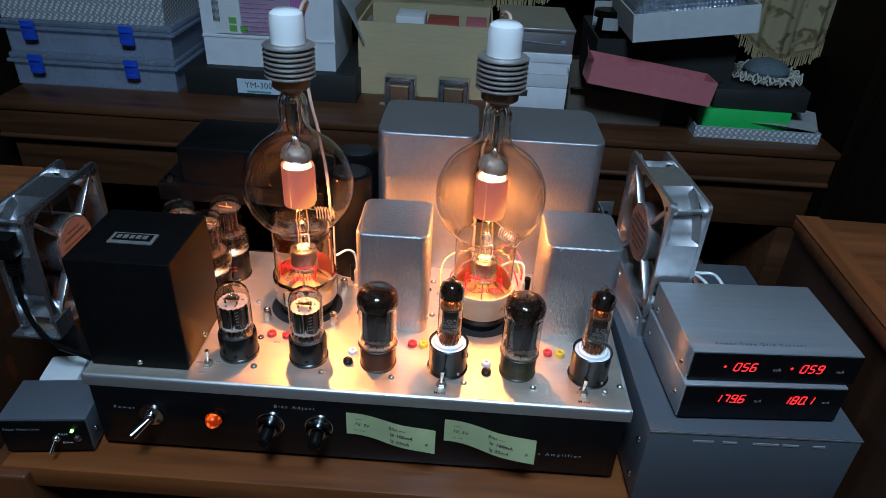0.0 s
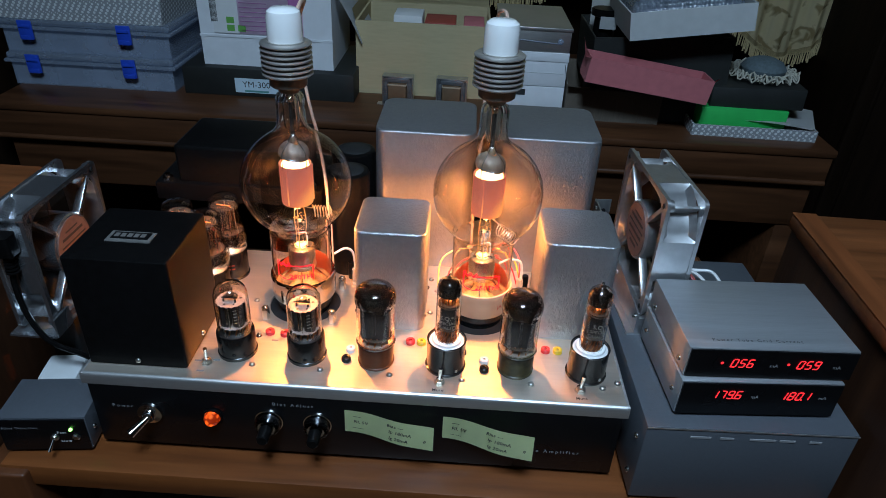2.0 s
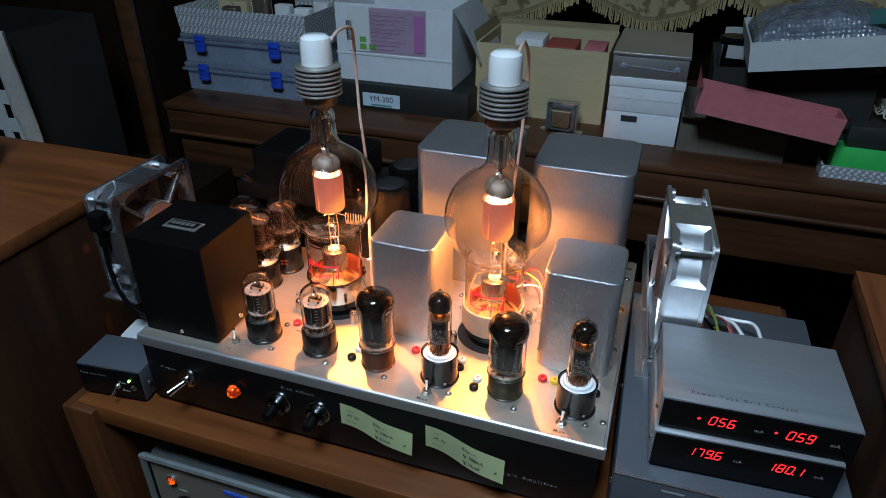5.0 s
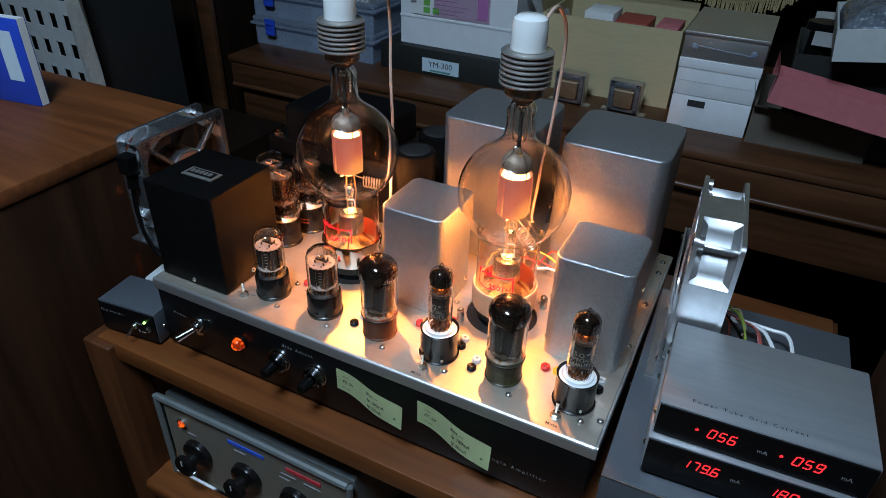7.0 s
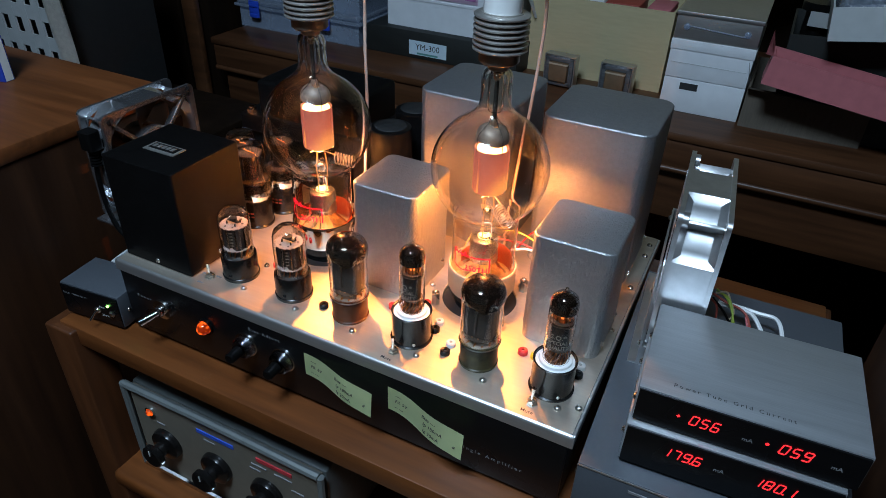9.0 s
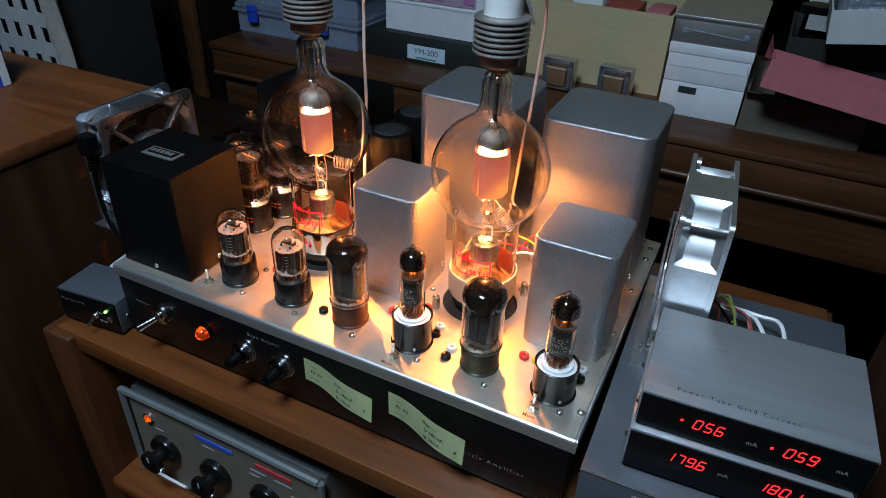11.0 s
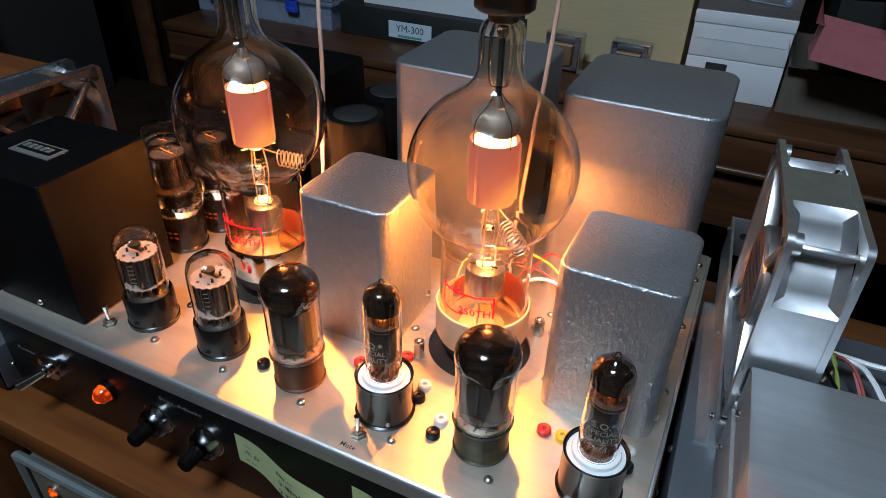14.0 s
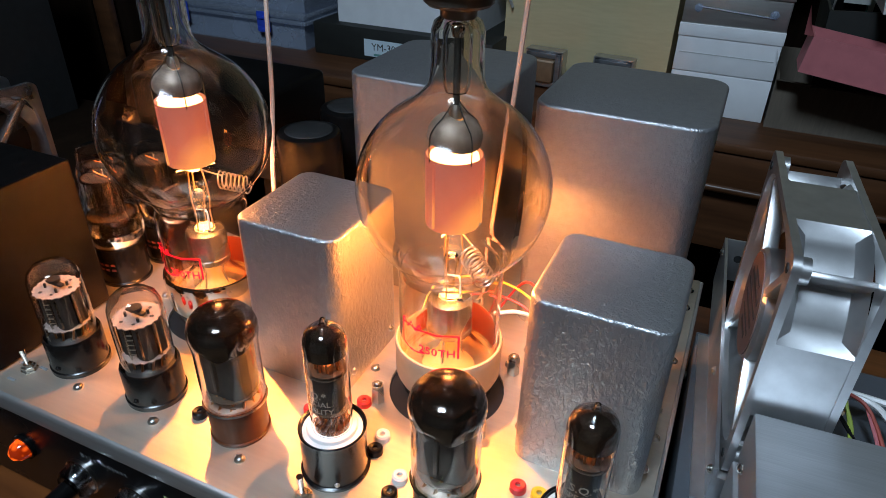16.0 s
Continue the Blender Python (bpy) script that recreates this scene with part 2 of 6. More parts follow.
def see_through(m, share):
    """Thin cloudy plastic: part of the light goes straight on."""
    n, link = m.node_tree.nodes, m.node_tree.links.new
    t, x = n.new("ShaderNodeBsdfTransparent"), n.new("ShaderNodeMixShader")
    t.inputs[0].default_value = (0.86, 0.90, 0.96, 1)
    x.inputs[0].default_value = share
    link(n["Principled BSDF"].outputs[0], x.inputs[1])
    link(t.outputs[0], x.inputs[2])
    link(x.outputs[0], n["Material Output"].inputs[0])


see_through(CLEAR_BOX, 0.60)
CURTAIN = cloth_print("gold_floral_curtain", (0.88, 0.74, 0.44), (0.46, 0.33, 0.15), 0.036)
FRINGE = shader("gold_fringe", (0.55, 0.43, 0.22), 0.85, 0, 0.2, 300)
DARK_WOOD.node_tree.nodes["Principled BSDF"].inputs["Specular IOR Level"].default_value = 0.1
WALL = shader("dark_panel_wall", (0.008, 0.005, 0.0035), 0.7, 0, 0.15, 12, 0.03, 90, blotch=2, spec=0.15)
PLASTER = shader("dim_plaster", (0.14, 0.125, 0.105), 0.9, 0, 0.06, 30, 0.05, 200)
FLOOR = wood("floorboards", (0.10, 0.055, 0.028), (0.17, 0.095, 0.05), "x", 0.45)
FELT = shader("grey_blue_felt", (0.10, 0.13, 0.14), 0.9, 0, 0.2, 200, 0.2, 500)
LACE = shader("cream_lace", (0.50, 0.47, 0.38), 0.85, 0, 0.12, 200)


def bubble_film():
    m = shader("bubble_film", (0.13, 0.15, 0.18), 0.14, 0.0, 0.35, 60, spec=1.0)
    n, link = m.node_tree.nodes, m.node_tree.links.new
    tc, v, bn = n.new("ShaderNodeTexCoord"), n.new("ShaderNodeTexVoronoi"), n.new("ShaderNodeBump")
    v.inputs["Scale"].default_value, v.inputs["Randomness"].default_value = 150, 0.25
    bn.invert = True
    bn.inputs["Strength"].default_value, bn.inputs["Distance"].default_value = 0.8, 0.004
    link(tc.outputs["Object"], v.inputs["Vector"])
    link(v.outputs["Distance"], bn.inputs["Height"])
    link(bn.outputs[0], n["Principled BSDF"].inputs["Normal"])
    return m


PLATE_METAL = shader("dull_silver_plate", (0.30, 0.29, 0.27), 0.4, 0.6, 0.12, 120)
STRIP_BLUE = shader("dull_blue_strip", (0.03, 0.10, 0.55), 0.5, 0, 0.15, 200)
STRIP_RED = shader("dull_red_strip", (0.55, 0.04, 0.05), 0.5, 0, 0.15, 200)
BUBBLE = bubble_film()
SALMON = translucent_ink("salmon_print_field", (0.42, 0.075, 0.03))
CAP_GREY = shader("grey_anode_cap", (0.17, 0.125, 0.10), 0.5, 0.4, 0.35, 160, 0.05, 400)
IRON = shader("laminated_iron", (0.16, 0.17, 0.18), 0.45, 0.6, 0.2, 60, 0.2, 400, (1, 1, 8))
COIL = shader("brown_coil_paper", (0.16, 0.095, 0.05), 0.6, 0, 0.15, 90)
PANEL = shader("beige_grey_front_panel", (0.175, 0.148, 0.112), 0.5, 0.1, 0.06, 80)
PANEL_EDGE = shader("grey_green_casting", (0.165, 0.180, 0.172), 0.45, 0.3, 0.08, 90, 0.05, 400)
CLOTH = shader("off_white_towel", (0.50, 0.47, 0.42), 0.95, 0, 0.1, 150, 0.4, 350)
BASKET = shader("pale_grey_basket_plastic", (0.42, 0.43, 0.42), 0.5, 0, 0.06, 50)
LEAD = shader("pinkish_silicone_sleeve", (0.62, 0.42, 0.33), 0.5, 0, 0.06, 90)
DISC_LABEL = shader("copper_brown_label", (0.180, 0.122, 0.108), 0.45, 0.2, 0.15, 160)
LED_RED = glow("red_led_segment", (1.0, 0.02, 0.03), 1.6)
HEATER = glow("orange_heater", (1.0, 0.22, 0.04), 2.0)
LED_GREEN = glow("green_led", (0.25, 1.0, 0.15), 5.0)
FILAMENT = glow("white_hot_filament", (1.0, 0.60, 0.25), 6.0)
# Hot metal by the filament; also the painted light on the stem shield.
HOT_LIT_GLOW = glow("orange_hot_and_lit_glow", (1.0, 0.52, 0.15), 7.0)
# Faint emission puts the filament's light onto the bare leads.
LIT_LEAD = shader("filament_lit_lead", (0.5, 0.3, 0.15), 0.3, 0.8, 0.1, 60, emit=(1.0, 0.42, 0.10), power=0.15)
DIFFUSER = glow("lamp_diffuser", ROOM, 4.0)


def hot_anode():
    m = shader("red_hot_anode", (0.10, 0.06, 0.05), 0.55, 0.2, 0.2, 120)
    n, link = m.node_tree.nodes, m.node_tree.links.new
    p = n["Principled BSDF"]
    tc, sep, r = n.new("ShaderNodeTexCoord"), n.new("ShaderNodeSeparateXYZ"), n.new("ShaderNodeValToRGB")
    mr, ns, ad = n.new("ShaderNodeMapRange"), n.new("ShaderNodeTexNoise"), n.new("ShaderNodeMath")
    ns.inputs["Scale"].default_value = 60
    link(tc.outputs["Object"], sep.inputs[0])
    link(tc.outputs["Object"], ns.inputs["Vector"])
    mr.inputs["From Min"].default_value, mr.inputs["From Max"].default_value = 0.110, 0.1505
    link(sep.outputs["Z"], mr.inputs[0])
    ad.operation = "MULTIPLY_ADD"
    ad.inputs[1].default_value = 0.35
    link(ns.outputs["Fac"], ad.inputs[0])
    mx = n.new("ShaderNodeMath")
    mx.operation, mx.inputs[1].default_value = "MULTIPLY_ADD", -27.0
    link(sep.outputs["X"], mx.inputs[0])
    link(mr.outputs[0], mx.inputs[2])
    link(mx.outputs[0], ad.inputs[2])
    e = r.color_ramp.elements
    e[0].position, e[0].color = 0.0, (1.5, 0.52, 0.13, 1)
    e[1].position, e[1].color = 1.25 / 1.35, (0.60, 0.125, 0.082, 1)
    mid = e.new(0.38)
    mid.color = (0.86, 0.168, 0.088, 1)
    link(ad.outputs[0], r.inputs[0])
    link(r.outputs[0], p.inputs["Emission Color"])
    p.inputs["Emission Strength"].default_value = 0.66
    return m


ANODE = hot_anode()


def pilot_lens():
    """Moulded lens: bright and dark facets before a small bulb."""
    m = glow("amber_pilot_lens", (1.0, 0.13, 0.02), 1.0)
    n, link = m.node_tree.nodes, m.node_tree.links.new
    p = n["Principled BSDF"]
    p.inputs["Base Color"].default_value, p.inputs["Roughness"].default_value = (0.25, 0.02, 0.004, 1), 0.08
    tc, v, r = n.new("ShaderNodeTexCoord"), n.new("ShaderNodeTexVoronoi"), n.new("ShaderNodeValToRGB")
    v.inputs["Scale"].default_value = 230
    link(tc.outputs["Object"], v.inputs["Vector"])
    e = r.color_ramp.elements
    e[0].position, e[0].color, e[1].position, e[1].color = 0.25, (1.25, 0.15, 0.012, 1), 0.62, (0.16, 0.008, 0.0, 1)
    link(v.outputs["Distance"], r.inputs[0])
    link(r.outputs[0], p.inputs["Emission Color"])
    return m


LAMP_AMBER = pilot_lens()

# ---- mesh helpers ----


def part(name, bm, material, parent=None, label="", at=None, flat=False):
    """Links a bmesh as one mesh object, under a thing or a part."""
    me = bpy.data.meshes.new(name)
    bmesh.ops.recalc_face_normals(bm, faces=bm.faces)
    bm.to_mesh(me)
    bm.free()
    if not flat:
        me.polygons.foreach_set("use_smooth", [True] * len(me.polygons))
        me.set_sharp_from_angle(angle=radians(38))
    me.materials.append(material)
    ob = new(name, me)
    ob.parent = parent
    if at is not None:
        ob.matrix_basis = at
    return tagged(ob, label)


def thing(name, label, category, at, group="", kind=""):
    ob = new(name)
    ob.empty_display_size = 0.02
    ob.matrix_basis = at if isinstance(at, Matrix) else Matrix.Translation(at)
    return tagged(ob, label, category, group, kind)


def box(x0, x1, y0, y1, z0, z1, bevel=0.0, bm=None, steps=2):
    bm = bm or bmesh.new()
    m = Matrix.LocRotScale(((x0 + x1) / 2, (y0 + y1) / 2, (z0 + z1) / 2), None, (x1 - x0, y1 - y0, z1 - z0))
    made = bmesh.ops.create_cube(bm, size=1, matrix=m)["verts"]
    if bevel:
        edges = list({e for v in made for e in v.link_edges})
        bmesh.ops.bevel(bm, geom=edges, offset=bevel, segments=steps, profile=0.5, affect="EDGES")
    return bm


def lathe(profile, seg=32, bm=None, x=0.0, y=0.0, loop=False):
    bm = bm or bmesh.new()
    rings = []
    for r, z in profile:
        if r < 1e-6:
            rings.append([bm.verts.new((x, y, z))])
        else:
            rings.append([bm.verts.new((x + r * math.cos(2 * math.pi * i / seg), y + r * math.sin(2 * math.pi * i / seg), z)) for i in range(seg)])
    pairs = list(zip(rings, rings[1:])) + ([(rings[-1], rings[0])] if loop else [])
    for a, b in pairs:
        for i in range(seg):
            j = (i + 1) % seg
            if len(a) == 1 and len(b) == 1:
                continue
            if len(a) == 1:
                bm.faces.new((a[0], b[i], b[j]))
            elif len(b) == 1:
                bm.faces.new((a[i], a[j], b[0]))
            else:
                bm.faces.new((a[i], a[j], b[j], b[i]))
    return bm


def rod(p, q, r, r2=None, seg=12, bm=None):
    bm = bm or bmesh.new()
    p, q = Vector(p), Vector(q)
    m = Matrix.Translation((p + q) / 2) @ (q - p).to_track_quat("Z", "Y").to_matrix().to_4x4()
    bmesh.ops.create_cone(bm, cap_ends=True, segments=seg, radius1=r, radius2=r if r2 is None else r2, depth=(q - p).length, matrix=m)
    return bm


def cable(points, r, seg=8, steps=8, bm=None):
    """A round cable along a smooth curve through the points."""
    bm = bm or bmesh.new()
    pts = [Vector(p) for p in points]
    pts = [2 * pts[0] - pts[1]] + pts + [2 * pts[-1] - pts[-2]]
    line = []
    for a, b, c, d in zip(pts, pts[1:], pts[2:], pts[3:]):
        for k in range(steps):
            t = k / steps
            line.append(0.5 * (2 * b + (c - a) * t + (2 * a - 5 * b + 4 * c - d) * t * t + (3 * b - a - 3 * c + d) * t ** 3))
    line.append(pts[-2])
    rings, side = [], None
    for i, p in enumerate(line):
        way = (line[min(i + 1, len(line) - 1)] - line[max(i - 1, 0)]).normalized()
        if side is None:
            side = way.orthogonal().normalized()
        side = (side - way * side.dot(way)).normalized()
        other = way.cross(side)
        rings.append([bm.verts.new(p + r * (side * math.cos(2 * math.pi * k / seg) + other * math.sin(2 * math.pi * k / seg))) for k in range(seg)])
    for a, b in zip(rings, rings[1:]):
        for k in range(seg):
            bm.faces.new((a[k], a[(k + 1) % seg], b[(k + 1) % seg], b[k]))
    bm.faces.new(rings[0]), bm.faces.new(rings[-1])
    return bm


def outline(x0, x1, y0, y1, r, n=6):
    pts = []
    for cx, cy, a in ((x1 - r, y0 + r, -90), (x1 - r, y1 - r, 0), (x0 + r, y1 - r, 90), (x0 + r, y0 + r, 180)):
        pts += [(cx + r * math.cos(radians(a + 90 * k / n)), cy + r * math.sin(radians(a + 90 * k / n))) for k in range(n + 1)]
    return pts


def can(x0, x1, y0, y1, z0, z1, r, top, bm=None):
    """A drawn metal can: rounded uprights and a small rounded top edge."""
    bm = bm or bmesh.new()
    rings = [(0, z0)] + [(top * (1 - math.cos(radians(90 * k / 4))), z1 - top + top * math.sin(radians(90 * k / 4))) for k in range(5)]
    made = []
    for inset, z in rings:
        made.append([bm.verts.new((*p, z)) for p in outline(x0 + inset, x1 - inset, y0 + inset, y1 - inset, max(r - inset, 0.0005))])
    for a, b in zip(made, made[1:]):
        for i in range(len(a)):
            j = (i + 1) % len(a)
            bm.faces.new((a[i], a[j], b[j], b[i]))
    bm.faces.new(made[-1]), bm.faces.new(list(reversed(made[0])))
    return bm


def letters(text, size, m=None, spacing=1.0, shear=0.0, align="CENTER", bold=0.012):
    """Flat lettering in the built-in font as a bmesh, lying in x and y before the pose m."""
    cu = bpy.data.curves.new("lettering", "FONT")
    cu.body, cu.size, cu.align_x, cu.align_y = text, size, align, "CENTER"
    cu.space_character, cu.shear, cu.resolution_u, cu.offset = spacing, shear, 2, size * bold
    ob = new("lettering", cu)
    dg = bpy.context.evaluated_depsgraph_get()
    me = bpy.data.meshes.new_from_object(ob.evaluated_get(dg))
    bm = bmesh.new()
    bm.from_mesh(me)
    bpy.data.objects.remove(ob), bpy.data.meshes.remove(me), bpy.data.curves.remove(cu)
    if m is not None:
        bmesh.ops.transform(bm, matrix=m, verts=bm.verts)
    return bm


def wrap(bm, r, z, turn=-90.0):
    """Bends flat lettering round an upright cylinder of radius r at height z."""
    bmesh.ops.subdivide_edges(bm, edges=[e for e in bm.edges if e.calc_length() > r * 0.3], cuts=2)
    for v in bm.verts:
        a = radians(turn) + v.co.x / r
        v.co = Vector((r * math.cos(a), r * math.sin(a), z + v.co.y))
    return bm


FRONT = pose(0, 0, 0, 90)  # lettering on a face that looks towards -y


def sheet(nx, ny, place, thick=0.0):
    """A surface place(u, v), with thickness along its normal if asked."""
    bm = bmesh.new()
    g = [[bm.verts.new(place(i / nx, j / ny)) for j in range(ny + 1)] for i in range(nx + 1)]
    for i in range(nx):
        for j in range(ny):
            bm.faces.new((g[i][j], g[i + 1][j], g[i + 1][j + 1], g[i][j + 1]))
    if thick:
        bmesh.ops.solidify(bm, geom=bm.faces[:], thickness=thick)
    return bm


def tray(x0, x1, y0, y1, z0, z1, wall=0.003, lean=0.0):
    """An open box with thin walls; lean spreads its rim outwards."""
    bm = bmesh.new()
    o = [(x0, y0), (x1, y0), (x1, y1), (x0, y1)]
    sgn = [(-1, -1), (1, -1), (1, 1), (-1, 1)]
    def ring(off, z, spread):
        return [bm.verts.new((x + sx * (spread - off), y + sy * (spread - off), z)) for (x, y), (sx, sy) in zip(o, sgn)]
    rings = [ring(0, z0, 0), ring(0, z1, lean), ring(wall, z1, lean), ring(wall, z0 + wall, 0)]
    for a, b in zip(rings, rings[1:]):
        for i in range(4):
            j = (i + 1) % 4
            bm.faces.new((a[i], a[j], b[j], b[i]))
    bm.faces.new(rings[3]), bm.faces.new(list(reversed(rings[0])))
    return bm


def screw(where, r=0.0032, way=(0, 0, 1)):
    """A pan-head screw with a slot, its axis along way."""
    bm = lathe([(0, r * 0.75), (r * 0.55, r * 0.68), (r * 0.9, r * 0.35), (r, 0), (0, 0)], 12)
    box(-r * 0.75, r * 0.75, -r * 0.12, r * 0.12, r * 0.5, r * 0.78, bm=bm)
    m = Matrix.Translation(where) @ Vector(way).to_track_quat("Z", "Y").to_matrix().to_4x4() @ pose(0, 0, 0, 0, 0, where[0] * 9000 % 180)
    bmesh.ops.transform(bm, matrix=m, verts=bm.verts)
    return bm


def clear(ob):
    """Bulb glass lets the light of what it holds pass."""
    ob.visible_shadow = False
    return ob

# ---- setting ----
Z = 0.80      # top of the amplifier's deck
TOP = 0.715   # top of the table
SHELF = 0.765  # top of the rear cabinet


def slab(name, x0, x1, y0, y1, z0, z1, material, bevel=0.0):
    return tagged(part(name, box(x0, x1, y0, y1, z0, z1, bevel), material), kind="structure")


slab("floor", -2.0, 2.6, -2.2, 1.6, -0.05, 0.0, FLOOR)
slab("ceiling", -2.0, 2.6, -2.2, 1.6, 2.4, 2.45, PLASTER)
slab("wall_north", -2.0, 2.6, 1.5, 1.6, 0.0, 2.4, WALL)
slab("wall_south", -2.0, 2.6, -2.3, -2.2, 0.0, 2.4, PLASTER)
slab("wall_west", -2.1, -2.0, -2.2, 1.5, 0.0, 2.4, WALL)
slab("wall_east", 2.6, 2.7, -2.2, 1.5, 0.0, 2.4, WALL)
for k in range(14):
    part("panel", box(-1.95 + k * 0.33, -1.95 + k * 0.33 + 0.315, 1.485, 1.499, 0.12, 2.35, 0.004), DARK_WOOD, bpy.data.objects["wall_north"])

light = thing("ceiling_light", "square ceiling light with a glowing white diffuser", "ceiling lamp", (0.30, -0.64, 2.4))
part("housing", box(-0.24, 0.24, -0.24, 0.24, -0.14, 0.0, 0.01), WHITE_PL, light)
part("diffuser", box(-0.21, 0.21, -0.21, 0.21, -0.16, -0.14, 0.008), DIFFUSER, light)

# ---- rear cabinet and curtain ----
cab = thing("rear_cabinet", "long dark brown wooden cabinet carrying boxes along its top", "cabinet", (0.22, 1.0, 0.0))
part("top_board", box(-0.76, 0.745, -0.305, 0.25, SHELF - 0.014, SHELF, 0.004), SHELF_WOOD, cab)
part("fascia", box(-0.757, 0.742, -0.301, 0.245, SHELF - 0.060, SHELF - 0.014, 0.003), SHELF_WOOD, cab)
part("moulding", cable([(-0.756, -0.299, SHELF - 0.064), (0.0, -0.299, SHELF - 0.064), (0.741, -0.299, SHELF - 0.064)], 0.0055, 10, 1), SHELF_WOOD, cab, "rounded bead under the top")
part("frieze", box(-0.745, 0.730, -0.288, 0.24, SHELF - 0.158, SHELF - 0.069, 0.003), SHELF_WOOD, cab)
for x0, x1 in ((-0.745, -0.700), (-0.020, 0.010), (0.690, 0.730)):
    part("upright", box(x0, x1, -0.284, 0.24, 0.06, SHELF - 0.158, 0.003), SHELF_WOOD, cab)
# Open niche: near-black back and floor paint in the shade under the top.
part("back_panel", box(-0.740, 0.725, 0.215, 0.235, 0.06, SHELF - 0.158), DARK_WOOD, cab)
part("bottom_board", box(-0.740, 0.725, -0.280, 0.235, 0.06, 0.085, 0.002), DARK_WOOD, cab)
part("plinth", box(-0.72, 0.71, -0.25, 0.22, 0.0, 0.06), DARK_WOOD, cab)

upright = thing("dark_tall_cabinet", "tall almost black wooden cabinet beside the rear cabinet", "cabinet", (-0.86, 0.80, 0.0))
part("body", box(-0.32, 0.29, -0.10, 0.55, 0.0, 2.0, 0.006), DARK_WOOD, upright)
part("corner_post", box(0.262, 0.298, -0.112, -0.096, 0.0, 2.0, 0.004), SHELF_WOOD, upright)
part("door", box(-0.30, 0.25, -0.108, -0.10, 0.08, 1.95, 0.004), DARK_WOOD, upright)

side = thing("dark_tall_cabinet", "tall almost black wooden cabinet behind the rear cabinet's end", "cabinet", (1.42, 1.15, 0.0))
part("body", box(-0.270, 0.35, -0.14, 0.30, 0.0, 2.0, 0.006), DARK_WOOD, side)
part("corner_post", box(-0.275, -0.245, -0.150, -0.136, 0.0, 2.0, 0.004), DARK_WOOD, side)
part("door", box(-0.235, 0.33, -0.148, -0.14, 0.08, 1.95, 0.004), DARK_WOOD, side)


def swag(name, x0, x1, top, low, y, label):
    ob = thing(name, label, "curtain", ((x0 + x1) / 2, y, low))
    w, h = x1 - x0, top - low
    def edge(u):
        return 0.085 * abs(2 * u - 1) ** 1.7
    def place(u, v):
        z0 = edge(u)
        return ((u - 0.5) * w, 0.009 * math.sin(u * 24 + 1.5 * v) + 0.003 * math.sin(u * 67) + 0.03 * v, z0 + (h - z0) * v)
    part("fabric", sheet(70, 10, place, 0.002), CURTAIN, ob)
    def braid(u, v):
        x, yy, z = place(u, 0)
        return (x, yy - 0.004, z - 0.004 + 0.014 * v)
    part("braid", sheet(70, 1, braid, 0.002), FRINGE, ob)
    bm = bmesh.new()
    n = int(w / 0.0034)
    for k in range(n):
        u = (k + 0.5) / n
        x, yy, z = place(u, 0)
        s = random.uniform(-0.003, 0.003)
        rod((x, yy - 0.004, z), (x + s, yy - 0.006, z - 0.028 + random.uniform(-0.005, 0.005)), 0.0012, 0.0019, 5, bm)
    tagged(part("fringe", bm, FRINGE, ob, "hanging gold tassel fringe"), kind="stuff")
    return ob


swag("curtain", -0.235, 0.235, 2.4, 0.866, 1.27, "gold floral curtain swag with a tasselled fringe")
swag("curtain", 0.215, 0.578, 2.4, 0.884, 1.285, "gold floral curtain swag with a tasselled fringe")
swag("curtain", 0.565, 1.00, 2.4, 0.880, 1.27, "gold floral curtain swag with a tasselled fringe")
swag("curtain", 0.92, 1.20, 2.4, 0.790, 1.24, "gold floral curtain end with a tasselled fringe")

# ---- tall wooden cabinets flanking the table ----
ls = thing("wooden_side_cabinet", "brown veneered cabinet standing beside the table with a basket behind", "cabinet", (-0.13, 0.21, 0.0))
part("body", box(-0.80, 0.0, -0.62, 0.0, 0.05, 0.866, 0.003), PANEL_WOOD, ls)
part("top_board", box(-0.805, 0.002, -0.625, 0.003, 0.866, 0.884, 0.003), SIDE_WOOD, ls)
part("plinth", box(-0.78, -0.02, -0.60, -0.02, 0.0, 0.05), DARK_WOOD, ls)
rs = thing("wooden_side_cabinet", "brown veneered cabinet standing turned beside the grey case", "cabinet", pose(0.653, 0.21, 0.0, 0, 0, 0))
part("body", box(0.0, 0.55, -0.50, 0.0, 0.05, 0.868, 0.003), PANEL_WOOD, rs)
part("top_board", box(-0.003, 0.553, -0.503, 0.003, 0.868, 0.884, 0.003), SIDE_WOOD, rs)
part("plinth", box(0.02, 0.53, -0.48, -0.02, 0.0, 0.05), DARK_WOOD, rs)
part("edge_band", box(-0.0028, 0.021, -0.5028, 0.0028, 0.8842, 0.8850), PANEL_BAND, rs, "cross-grained edge band")
rs.matrix_basis = pose(0.652, 0.206, 0.0, 0, 0, -1.5)

# ---- table ----
tab = thing("rack_table", "reddish brown wooden rack table carrying the amplifier", "table", (0.30, 0.20, 0.0))
part("tabletop", box(-0.375, 0.345, -0.230, 0.20, TOP - 0.024, TOP, 0.0016, steps=2), TABLE_WOOD, tab)
part("apron", box(-0.35, 0.33, -0.190, -0.165, TOP - 0.048, TOP - 0.024, 0.002), TABLE_WOOD, tab)
for lx in (-0.390, 0.312):
    for ly in (-0.238, 0.16):
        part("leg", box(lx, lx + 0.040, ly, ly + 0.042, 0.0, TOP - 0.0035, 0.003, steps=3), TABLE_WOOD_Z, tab)
